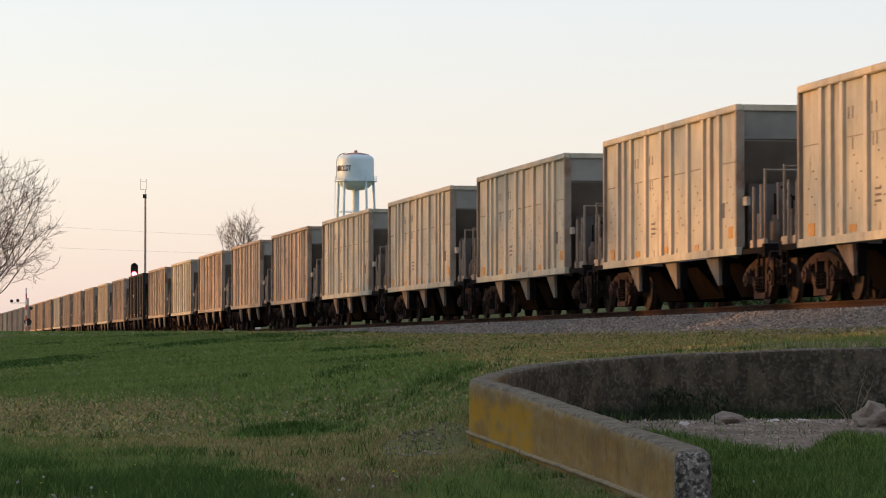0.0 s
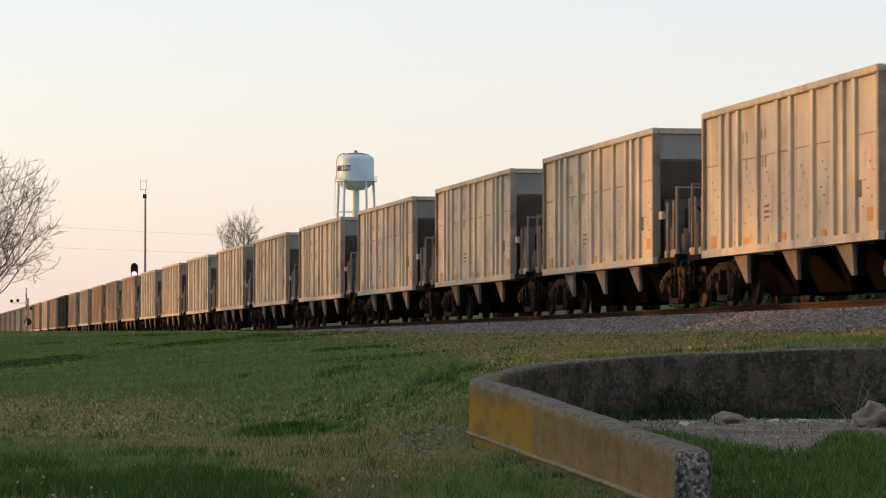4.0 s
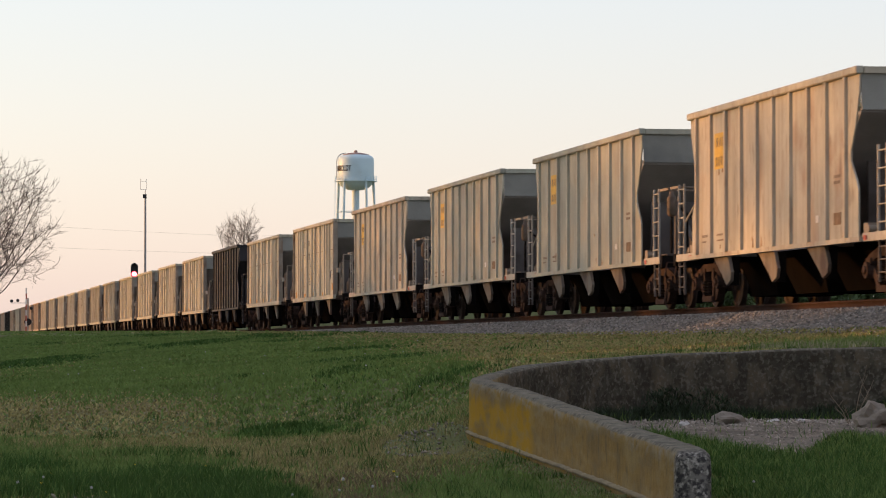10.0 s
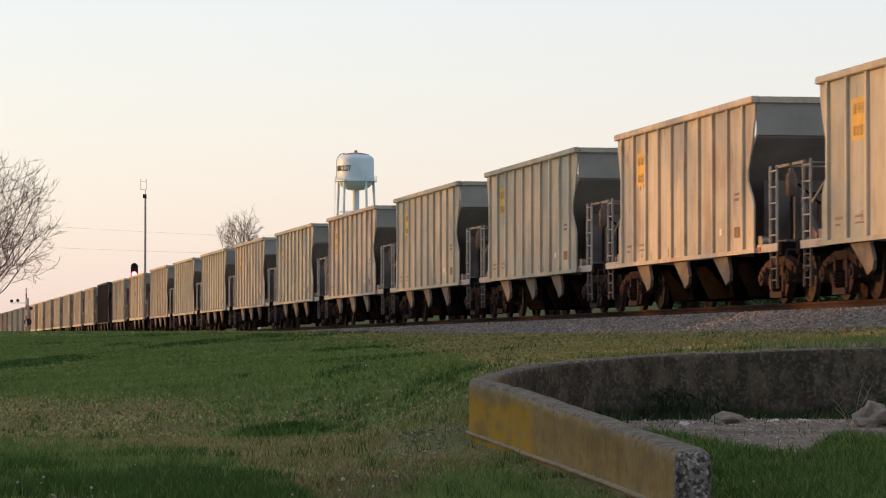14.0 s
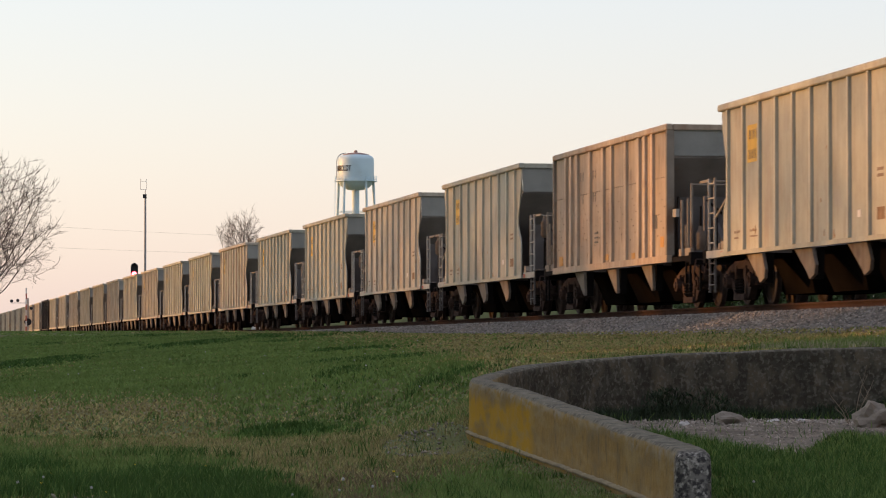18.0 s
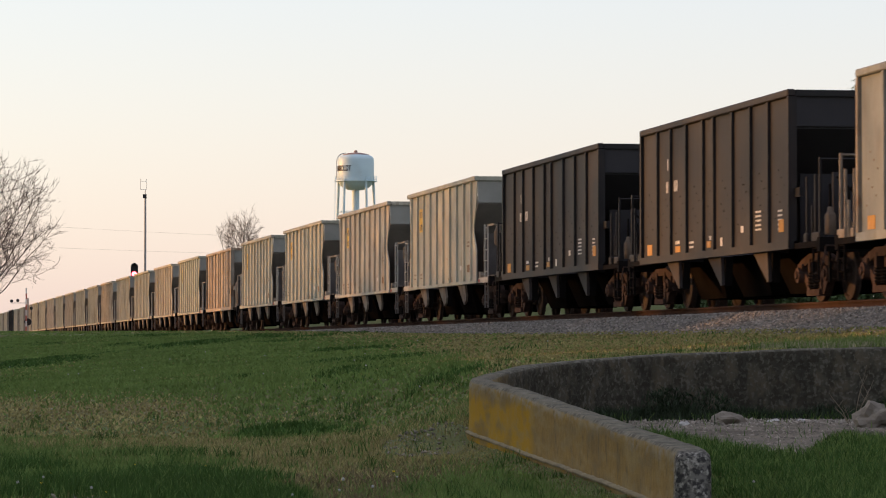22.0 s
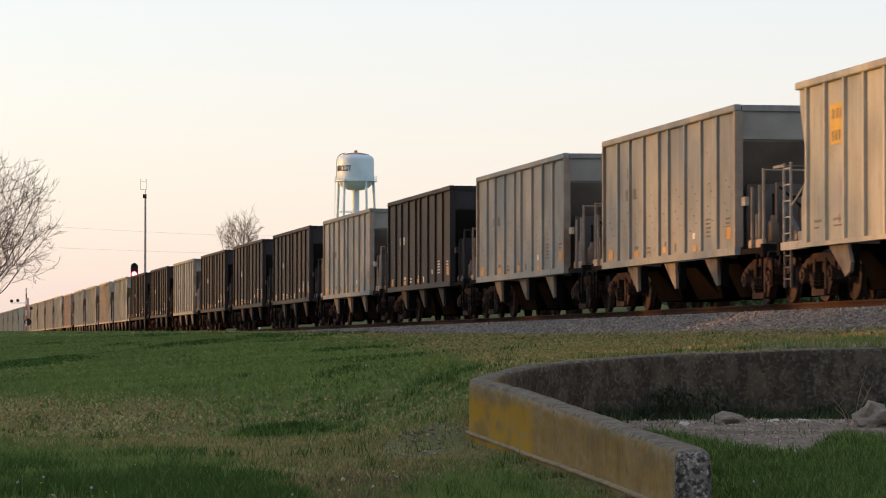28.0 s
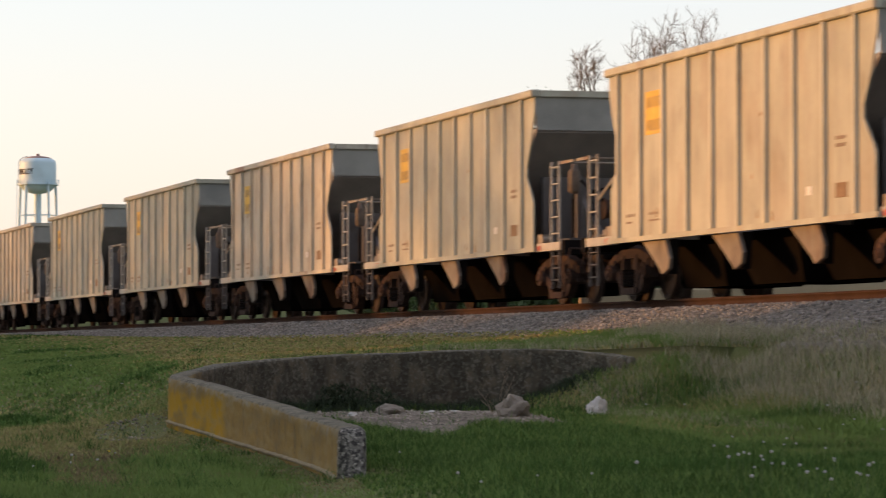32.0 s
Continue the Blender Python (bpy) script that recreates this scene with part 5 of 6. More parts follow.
def dandelion(x, y, h, head=SEED_HEAD, label="white dandelion seed head on a thin stem"):
    z = float(ground_z(np.array([x]), np.array([y]))[0])
    ob = new("dandelion")
    ob.location = (x, y, z)
    st = part("stem", STEM, None, ob)
    st.scale = (1, 1, h)
    part("seed_head" if head is SEED_HEAD else "flower_head", head, None, ob, at=(0.01, 0, h + 0.012)).scale = (rng.uniform(0.4, 0.75),) * 3
    tagged(ob, label, "dandelion", group="dandelions in the lawn")


def on_lawn(px, py):
    """Where a line of sight through the picture plane meets the lawn."""
    y = np.arange(14.0, 150.0, 0.1)
    x = (px - 784) / 6053 * y
    hit = np.nonzero(EYE + (616 - py) / 6053 * y < ground_z(x, y) + 0.08)[0]
    i = hit[0] if len(hit) else -1
    return float(x[i]), float(y[i])


for px, py in ((605, 861), (598, 872), (30, 862), (75, 855), (41, 638), (66, 627), (17, 651), (83, 651), (237, 657), (251, 656), (61, 697), (70, 738), (271, 747), (363, 624), (435, 641), (526, 634),
               (563, 617), (465, 662), (592, 611), (627, 609), (645, 629), (626, 644), (491, 731), (506, 734), (515, 877), (657, 872), (160, 871), (700, 858), (1330, 862), (120, 668), (300, 640), (690, 622), (738, 606), (810, 598)):
    x, y = on_lawn(px, py)
    dandelion(x, y, rng.uniform(0.07, 0.12))
# the thick stand of seed heads in the tall grass beyond the basin
def on_far_lawn(px, py):
    """The same from the path's end, turned to the right."""
    u, v, p, a = (px - 784) / 6053, (441 - py) / 6053, radians(1.714), radians(-5.329)
    d = Vector((u, math.cos(p) - v * math.sin(p), math.sin(p) + v * math.cos(p)))
    d.rotate(Matrix.Rotation(a, 3, "Z").to_euler())
    t = np.arange(18.0, 60.0, 0.05)
    x, y = -0.238 + t * d.x, -5.373 + t * d.y
    hit = np.nonzero(0.925 + t * d.z < ground_z(x, y) + 0.15)[0]
    return float(x[hit[0]]), float(y[hit[0]])


for px, py in ((1261, 797), (1294, 787), (1287, 822), (1304, 822), (1323, 820), (1344, 833), (1363, 836), (1383, 842), (1412, 842), (1425, 857), (1406, 802), (1332, 838), (1124, 840), (948, 843),
               (1044, 845), (807, 853), (848, 861), (1514, 687), (1510, 745), (1560, 777), (1519, 848), (1443, 866), (1328, 706), (1300, 720), (1210, 727), (1142, 722), (1463, 730), (1490, 765), (1448, 772), (1385, 796)):
    x, y = on_far_lawn(px, py)
    dandelion(x, y, rng.uniform(0.14, 0.22))
for i in range(16):
    x, y = on_far_lawn(rng.uniform(1280, 1560), rng.uniform(770, 870))
    dandelion(x, y, rng.uniform(0.14, 0.24))
for i in range(9):
    x, y = wedge(1, 18, 30, -0.13, 0.0)
    dandelion(float(x[0]), float(y[0]), 0.05, PETALS, "yellow dandelion flower in the lawn")
for i in range(26):
    x, y = wedge(1, 38, 60, -0.12, 0.14)
    if LINE - x[0] - 0.1652 * y[0] > 1.5 and not near_of_wall(x, y)[0]:
        dandelion(float(x[0]), float(y[0]), 0.14)


# ---- bare trees ----
M["bark"] = material("grey_brown_bark", (0.055, 0.045, 0.04), rough=0.95, vary=0.35, scale=3.0, fine=20.0, bump=0.5)
# far twigs are paler: distance haze is put into their colour
M["far_twig"] = material("pale_fine_twigs", (0.19, 0.16, 0.138), rough=0.95, vary=0.2, scale=1.5, bump=0)
M["twig"] = material("reddish_brown_twigs", (0.10, 0.077, 0.068), rough=0.95, vary=0.3, scale=1.5, bump=0)


def bare_tree(base, fork, centre, radii, seed, label, limbs=12, spread=1.0, step=0.3, twig_r=0.01, twigs="twig", bark="bark", sprigs=2, power=2.4, density=1.0):
    """A leafless tree: limbs leave the trunk outwards and bend upwards, each with side branches in turn, all inside a rounded crown; centre, fork and radii are in the tree's own space."""
    g = random.Random(seed)
    tree = new("tree")
    tree.location = base
    centre, radii = np.array(centre, float), np.array(radii, float)
    fork = max(fork, centre[2] - 0.8 * radii[2])
    nodes, mother = [np.array((0.0, 0.0, -0.3))], [-1]
    while nodes[-1][2] < fork:
        nodes.append(nodes[-1] + np.array((g.uniform(-0.05, 0.05), g.uniform(-0.05, 0.05), 1.0)) * step)
        mother.append(len(nodes) - 2)
    n_trunk = len(nodes)
    up = np.array((0.0, 0.0, 1.0))

    def inside(q, slack):
        r = (q - centre) / radii
        ang = math.atan2(r[0], r[2])
        return float(np.dot(r, r)) < (slack * (1 + 0.07 * math.sin(4 * ang + seed) + 0.05 * math.sin(9 * ang + 2 * seed))) ** 2

    def grow(at, way, length, level, lift):
        """One branch from a node, bending upwards as it goes; then its side branches, alternating."""
        mine, q, slack = [], at, g.uniform(0.86, 1.06)
        for _ in range(max(2, int(length / step))):
            way = way + up * lift * step + np.array((g.gauss(0, 1), g.gauss(0, 1), g.gauss(0, 1))) * (0.06 + 0.02 * level)
            way = way / np.linalg.norm(way)
            point = nodes[q] + way * step
            if not inside(point, slack) and point[2] > fork + 0.3:
                break
            nodes.append(point)
            mother.append(q)
            q = len(nodes) - 1
            mine.append((q, way))
        if level >= 3 or len(mine) < 3:
            return
        gap = (0.85, 0.72, 0.5)[level]
        gap /= density
        place, turn = 0.22 * length * (level == 0) + g.uniform(0.2, 1.0) * gap, g.uniform(0, 6.28)
        while place < len(mine) * step:
            i, w = mine[min(len(mine) - 1, int(place / step))]
            u = np.cross(w, (0.3, 0.8, 0.2))
            u /= np.linalg.norm(u)
            v = np.cross(w, u)
            out = u * math.cos(turn) + v * math.sin(turn)
            k = g.uniform(0.5, 0.95)
            rest = len(mine) * step - place
            grow(i, w * math.cos(k) + out * math.sin(k), (0.35 + 0.45 * rest / length) * length * (0.62, 0.5, 0.42)[level] * g.uniform(0.7, 1.2), level + 1, lift * 0.55 + 0.03)
            turn += math.pi + g.uniform(-0.9, 0.9)
            place += gap * g.uniform(0.6, 1.4)

    for i in range(limbs):
        lean = spread * (0.15 + 1.3 * ((i + 0.5) / limbs) ** 0.6)
        turn = i * 2.4 + g.uniform(-0.3, 0.3)
        start = n_trunk - 1 - int((i / limbs) * 0.35 * n_trunk)
        reach = 1.15 * (radii[0] * math.sin(min(lean, 1.5)) + radii[2] * 1.7 * max(0.1, math.cos(min(lean, 1.5))))
        grow(start, np.array((math.sin(lean) * math.cos(turn), math.sin(lean) * math.sin(turn), math.cos(lean))), reach, 0, 0.045 + 0.04 * (lean / 1.3))
    g = np.random.default_rng(seed)
    nodes, mother = np.array(nodes), np.array(mother)
    n = len(nodes)
    load = np.zeros(n)
    kids = np.zeros(n, dtype=int)
    for i in range(n - 1, 0, -1):
        if kids[i] == 0:
            load[i] = twig_r ** power
        load[mother[i]] += load[i]
        kids[mother[i]] += 1
    rad = np.maximum(load, twig_r ** power) ** (1 / power)
    limb_of = np.full(n, -1)
    for i in range(n_trunk, n):
        limb_of[i] = i if mother[i] < n_trunk else limb_of[mother[i]]
    fine = rad < 2.6 * twig_r
    groups = {"trunk": [i for i in range(1, n_trunk)]}
    for root in np.unique(limb_of[n_trunk:]):
        mine = [i for i in np.nonzero(limb_of == root)[0] if not fine[i]]
        if len(mine) > 3:
            groups["limb%d" % root] = mine
    used = {i for m in groups.values() for i in m}
    rest = [i for i in range(n_trunk, n) if i not in used]
    groups["twig_mass"] = rest

    def segments(a, b, ra, rb, sides):
        t = b - a
        t /= np.linalg.norm(t, axis=1)[:, None] + 1e-9
        u = np.cross(t, np.array((0.31, 0.87, 0.17)))
        u /= np.linalg.norm(u, axis=1)[:, None] + 1e-9
        v = np.cross(t, u)
        ang = 2 * np.pi * np.arange(sides) / sides
        ring = u[:, None] * np.cos(ang)[None, :, None] + v[:, None] * np.sin(ang)[None, :, None]
        verts = np.concatenate([a[:, None] + ring * ra[:, None, None], b[:, None] + ring * rb[:, None, None]], 1).reshape(-1, 3)
        o = np.arange(len(a))[:, None, None] * 2 * sides
        k = np.arange(sides)
        quad = np.stack([k, (k + 1) % sides, sides + (k + 1) % sides, sides + k], 1)
        return verts, (o + quad[None]).reshape(-1, 4)

    for key, mine in groups.items():
        mine = np.array(mine, dtype=int)
        if len(mine) == 0:
            continue
        a, b, ra, rb = nodes[mother[mine]], nodes[mine], np.minimum(rad[mother[mine]], rad[mine] * 1.25), rad[mine]
        if key == "twig_mass" and sprigs:
            at = np.repeat(mine, sprigs)
            w = nodes[at] - nodes[mother[at]]
            w = w / (np.linalg.norm(w, axis=1)[:, None] + 1e-9) + g.normal(0, 0.36, (len(at), 3)) + np.array((0, 0, 0.25))
            w /= np.linalg.norm(w, axis=1)[:, None]
            p0 = nodes[mother[at]] + (nodes[at] - nodes[mother[at]]) * g.uniform(0, 1, (len(at), 1))
            p1 = p0 + w * g.uniform(0.8, 2.6, (len(at), 1)) * step
            a, b = np.concatenate([a, p0]), np.concatenate([b, p1])
            ra, rb = np.concatenate([ra, np.full(len(at), twig_r * 0.8)]), np.concatenate([rb, np.full(len(at), twig_r * 0.45)])
        v, f = segments(a, b, ra, rb, 3 if key == "twig_mass" else 6)
        name = "limb" if key.startswith("limb") else key
        ob = part(name, raw_mesh(name, v, f, M[twigs] if key == "twig_mass" else M[bark], smooth=True), None, tree)
        if key == "twig_mass":
            tagged(ob, kind="stuff")
    return tagged(tree, label, "tree")


def spot(px, depth):
    return (px - 784) / 6053 * depth


gz = lambda x, y: float(ground_z(np.array([x]), np.array([y]))[0])
for px, depth, mid, half_w, half_h, fork, seed, kw, label in (
        (-78, 235, 440, 190, 210, 2.4, 3, dict(limbs=29, step=0.26, twig_r=0.008, sprigs=2), "wide leafless tree with fine spreading twigs"),
        (428, 400, 436, 44, 72, 3.5, 12, dict(limbs=22, spread=0.6, step=0.24, twig_r=0.0085, sprigs=2, twigs="far_twig", bark="far_twig", density=1.35), "slender leafless tree behind the railway"),
        (1636, 170, 122, 48, 80, 6.0, 5, dict(limbs=18, spread=0.62, step=0.16, twig_r=0.007, sprigs=3, twigs="far_twig", density=2.2), "leafless tree behind the railway"),
        (1800, 165, 120, 132, 150, 6.5, 8, dict(limbs=30, spread=0.95, step=0.22, twig_r=0.008, sprigs=2, twigs="far_twig", density=1.6), "tall leafless tree behind the railway")):
    x = spot(px, depth)
    b = gz(x, depth)
    m = depth / 6053
    bare_tree((x, depth, b), fork, (0, 0, EYE - b + (616 - mid) * m), (half_w * m, half_w * m, half_h * m), seed, label, **kw)

# ---- water tower ----
M["tank"] = material("pale_blue_tank_paint", (0.50, 0.64, 0.69), rough=0.45, vary=0.08, scale=0.3, bump=0, second=(0.40, 0.50, 0.53), second_at=0.62)
M["tank_top"] = material("rusty_tank_roof", (0.30, 0.20, 0.17), rough=0.8, vary=0.2, scale=0.8, bump=0)
M["galv"] = material("galvanised_steel", (0.27, 0.27, 0.28), rough=0.6, metal=0.0, vary=0.15, scale=2.0, bump=0)
M["letter"] = material("black_letter_paint", (0.03, 0.03, 0.035), rough=0.6, vary=0.1, bump=0)
TD = 770.0
PX = TD / 6053
tx = spot(629.5, TD)
tower = new("water_tower")
tower.location = (tx, TD, gz(tx, TD))
T0 = EYE - tower.location.z


def hz(py):
    return T0 + (616 - py) * PX


R_T = 32.3 * PX
bm = bm_new()
prof = [(0.15 * R_T, hz(337.5)), (0.45 * R_T, hz(336)), (0.72 * R_T, hz(332)), (0.9 * R_T, hz(327)), (0.985 * R_T, hz(321)), (R_T, hz(315)), (R_T, hz(284)), (0.975 * R_T, hz(280)), (0.9 * R_T, hz(277)), (0.72 * R_T, hz(274.5))]
lathe(bm, prof, 48)
tank = part("tank", bm, M["tank"], tower, "pale blue painted steel tank", smooth=True)
bm = bm_new()
lathe(bm, [(0.73 * R_T, hz(275)), (0.72 * R_T, hz(273.5)), (0.4 * R_T, hz(271)), (0.1 * R_T, hz(270)), (0.08 * R_T, hz(266.5)), (0.03 * R_T, hz(266))], 32)
part("roof", bm, M["tank_top"], tower, "rusty roof with a small vent")
bm = bm_new()
lathe(bm, [(6.4 * PX, T0 - 0.8), (6.4 * PX, hz(333)), (9 * PX, hz(335.5))], 24)
part("riser_pipe", bm, M["tank"], tower)
bm = bm_new()
lathe(bm, [(0.98 * R_T, hz(322)), (37.5 * PX, hz(322)), (37.5 * PX, hz(321)), (0.98 * R_T, hz(321))], 40)
part("walkway", bm, M["tank"], tower)
for i in range(24):
    a = 2 * math.pi * i / 24
    bm = bm_new()
    tube(bm, (37.2 * PX * math.cos(a), 37.2 * PX * math.sin(a), hz(321.5)), (37.2 * PX * math.cos(a), 37.2 * PX * math.sin(a), hz(312.5)), 0.035, n=5)
    part("railing_post", bm, M["tank"], tower)
for py in (312.5, 317):
    bm = bm_new()
    for i in range(36):
        a, b = 2 * math.pi * i / 36, 2 * math.pi * (i + 1) / 36
        tube(bm, (37.2 * PX * math.cos(a), 37.2 * PX * math.sin(a), hz(py)), (37.2 * PX * math.cos(b), 37.2 * PX * math.sin(b), hz(py)), 0.03, n=4)
    part("railing", bm, M["tank"], tower)
for i in range(5):
    a = math.radians(72 * i + 17)
    bm = bm_new()
    tube(bm, (1.0 * R_T * math.cos(a), 1.0 * R_T * math.sin(a), hz(318)), (1.32 * R_T * math.cos(a), 1.32 * R_T * math.sin(a), -0.8), 0.30, n=10)
    part("leg", bm, M["tank"], tower)
for lv, py in enumerate((375, 450, 530)):
    for i in range(5):
        k = 1.0 + 0.32 * (py - 318) / 298
        a, b = math.radians(72 * i + 17), math.radians(72 * i + 89)
        bm = bm_new()
        tube(bm, (k * R_T * math.cos(a), k * R_T * math.sin(a), hz(py)), (k * R_T * math.cos(b), k * R_T * math.sin(b), hz(py)), 0.09, n=6)
        part("brace", bm, M["tank"], tower)
bm = bm_new()
for q in (-0.22, 0.22):
    tube(bm, (-1.18 * R_T, -1.5 + q, -0.5), (-1.12 * R_T, -1.5 + q, hz(314)), 0.05, n=5)
for i in range(90):
    z = 0.3 + i * 0.42
    tube(bm, (-1.175 * R_T, -1.72, z), (-1.175 * R_T, -1.28, z), 0.03, n=4)
part("ladder", bm, M["tank"], tower)
for i, ch in enumerate("HUMBOLDT"):
    cu = bpy.data.curves.new("letter", "FONT")
    cu.body, cu.size, cu.extrude, cu.align_x, cu.offset = ch, 1.75, 0.02, "CENTER", 0.045
    tmp = new("letter", cu)
    me = bpy.data.meshes.new_from_object(tmp)
    bpy.data.objects.remove(tmp)
    bpy.data.curves.remove(cu)
    me.materials.clear()
    me.materials.append(M["letter"])
    ob = part("letter", me, None, tank)
    ang = math.radians(-17.5 - 9.6 * (7 - i))
    ob.matrix_basis = Matrix.Rotation(ang, 4, "Z") @ Matrix.Translation((0, -R_T - 0.03, hz(303.5))) @ Matrix.Rotation(math.pi / 2, 4, "X") @ Matrix.Diagonal((0.58, 1, 1, 1))
bm = bm_new()
rim = [(1.05, 318), (1.05, 287), (1.02, 281), (0.95, 276.5), (0.8, 273), (0.55, 271)]
for q in (-0.25, 0.25):
    for (r0, p0), (r1, p1) in zip(rim, rim[1:]):
        tube(bm, (-r0 * R_T, -0.6 + q, hz(p0)), (-r1 * R_T, -0.6 + q, hz(p1)), 0.07, n=5)
part("roof_ladder", bm, M["galv"], tower)
tagged(tower, "pale blue water tower on legs with black lettering", "water tower")

# ---- railway signal, radio mast, crossing gate ----
M["black"] = material("matt_black_paint", (0.02, 0.02, 0.022), rough=0.7, vary=0.2, bump=0)
red_glow = bpy.data.materials.new("red_signal_light")
red_glow.use_nodes = True
bs = red_glow.node_tree.nodes["Principled BSDF"]
bs.inputs["Base Color"].default_value = (0.8, 0.02, 0.02, 1)
bs.inputs["Emission Color"].default_value = (1.0, 0.02, 0.03, 1)
bs.inputs["Emission Strength"].default_value = 48.0
sd = 289.5
sx = spot(238, sd)
sp = sd / 6053
signal = new("railway_signal")
signal.location = (sx, sd, gz(sx, sd))
s0 = EYE - signal.location.z
hy = lambda py: s0 + (616 - py) * sp
bm = bm_new()
tube(bm, (0, 0, -0.2), (0, 0, hy(470)), 0.09, n=10)
part("mast", bm, M["galv"], signal)
bm = bm_new()
pts = []
for i in range(24):
    a = 2 * math.pi * i / 24
    pts.append((6.6 * sp * math.cos(a), hy(479) + (6.2 if abs(math.sin(a)) < 0 else 1) * 0 + (math.copysign(6.5, math.sin(a)) + 6.6 * math.sin(a)) * sp))
plate(bm, pts, -0.16, -0.12, axis="y")
part("backplate", bm, M["black"], signal, "black oval backplate")
for py, lit in ((472, False), (485.5, True)):
    bm = bm_new()
    tube(bm, (0, -0.17, hy(py)), (0, -0.22, hy(py)), 4.3 * sp if lit else 0.17, n=18)
    part("lens", bm, red_glow if lit else M["black"], signal, "glowing red lens" if lit else "")
    bm = bm_new()
    for i in range(10):
        a0, a1 = math.radians(10 + 16 * i), math.radians(10 + 16 * (i + 1))
        rr = 5.0 * sp
        plate(bm, [(rr * math.cos(a0), hy(py) + rr * math.sin(a0)), (rr * math.cos(a1), hy(py) + rr * math.sin(a1)), (1.08 * rr * math.cos(a1), hy(py) + 1.08 * rr * math.sin(a1)), (1.08 * rr * math.cos(a0), hy(py) + 1.08 * rr * math.sin(a0))], -0.5, -0.16, axis="y")
    part("hood", bm, M["black"], signal)
tagged(signal, "black railway signal showing a red light", "signal")

md = 300.0
mx = spot(256.7, md)
mp = md / 6053
mast = new("radio_mast")
mast.location = (mx, md, gz(mx, md))
m0 = EYE - mast.location.z
hm = lambda py: m0 + (616 - py) * mp
bm = bm_new()
tube(bm, (0, 0, -0.2), (0, 0, hm(400)), 0.115, 0.10, n=12)
tube(bm, (0, 0, hm(400)), (0, 0, hm(347)), 0.10, 0.085, n=12)
part("pole", bm, M["galv"], mast)
bm = bm_new()
box(bm, -0.2, 0.1, -0.15, 0.15, hm(351), hm(344))
part("lamp_head", bm, M["black"], mast)
bm = bm_new()
for dx in (-8.5, 2.0):
    tube(bm, (dx * mp, 0, hm(336)), (dx * mp, 0, hm(317)), 0.015, n=6)
for py in (321, 335.5):
    tube(bm, (-8.5 * mp, 0, hm(py)), (2.0 * mp, 0, hm(py)), 0.015, n=6)
tube(bm, (0, 0, hm(346)), (0, 0, hm(335.5)), 0.03, n=6)
part("antenna", bm, M["galv"], mast)
tagged(mast, "tall grey steel radio mast with a small antenna", "mast")

M["gate_red"] = material("red_stripe_paint", (0.40, 0.13, 0.10), rough=0.5, vary=0.1, bump=0)
M["gate_white"] = material("white_stripe_paint", (0.6, 0.57, 0.54), rough=0.5, vary=0.08, bump=0)
cd = 285.0
cx = spot(46.5, cd)
cp = cd / 6053
gate = new("crossing_gate")
gate.location = (cx, cd, gz(cx, cd))
c0 = EYE - gate.location.z
hc = lambda py: c0 + (616 - py) * cp
bm = bm_new()
tube(bm, (0.12, 0.2, -0.2), (0.12, 0.2, hc(528)), 0.07, n=10)
part("mast", bm, M["galv"], gate)
for i in range(8):
    bm = bm_new()
    z0, z1 = hc(588) + i * (hc(510) - hc(588)) / 8, hc(588) + (i + 1) * (hc(510) - hc(588)) / 8
    box(bm, -0.06, 0.06, -0.03, 0.03, z0, z1)
    part("gate_stripe", bm, M["gate_white"] if i % 2 else M["gate_red"], gate)
bm = bm_new()
tube(bm, (0.12, 0.1, hc(570)), (0.12, 0.3, hc(570)), 0.3, n=16)
part("counterweight", bm, M["black"], gate)
for px, py in ((20, 533), (31, 532), (55, 546)):
    bm = bm_new()
    tube(bm, ((px - 46.5) * cp, 0.1, hc(py)), ((px - 46.5) * cp, 0.3, hc(py)), 0.13, n=14)
    part("warning_lamp", bm, M["black"], gate)
bm = bm_new()
box(bm, (18 - 46.5) * cp, 0.12, 0.28, 0.34, hc(537), hc(536))
part("lamp_arm", bm, M["galv"], gate)
tagged(gate, "raised red and white striped railway crossing gate", "crossing gate")

# ---- power line far behind ----
M["pole_wood"] = material("grey_pole_timber", (0.10, 0.085, 0.07), rough=0.9, vary=0.3, scale=2.0, bump=0.2)
ld = 420.0
lp = ld / 6053
for px, tops in ((-190, (383, 425)), (440, (419, 450)), (1060, (383, 425))):
    x = spot(px, ld)
    b = gz(x, ld)
    pole = new("utility_pole")
    pole.location = (x, ld, b)
    bm = bm_new()
    tube(bm, (0, 0, -0.3), (0, 0, EYE - b + (616 - tops[0]) * lp), 0.13, 0.09, n=10)
    part("post", bm, M["pole_wood"], pole)
    bm = bm_new()
    box(bm, -0.05, 0.05, -0.9, 0.9, EYE - b + (616 - tops[0]) * lp - 0.25, EYE - b + (616 - tops[0]) * lp - 0.12)
    part("crossarm", bm, M["pole_wood"], pole)
    tagged(pole, "weathered wooden utility pole behind the railway", "utility pole", group="utility poles")
for k, (a, b) in enumerate((((-190, 383), (440, 419)), ((-190, 425), (440, 450)), ((440, 419), (1060, 383)), ((440, 450), (1060, 425)))):
    bm = bm_new()
    prev = None
    for i in range(13):
        u = i / 12
        p = Vector((spot(a[0] + (b[0] - a[0]) * u, ld), ld, EYE + (616 - (a[1] + (b[1] - a[1]) * u)) * lp - 0.8 * 4 * u * (1 - u) * 0.2))
        if prev:
            tube(bm, prev, p, 0.0065, n=4)
        prev = p
    ob = new("power_cable", mesh_of("power_cable", bm, M["black"]))
    tagged(ob, "thin dark overhead power cable", "cable", group="power cables")

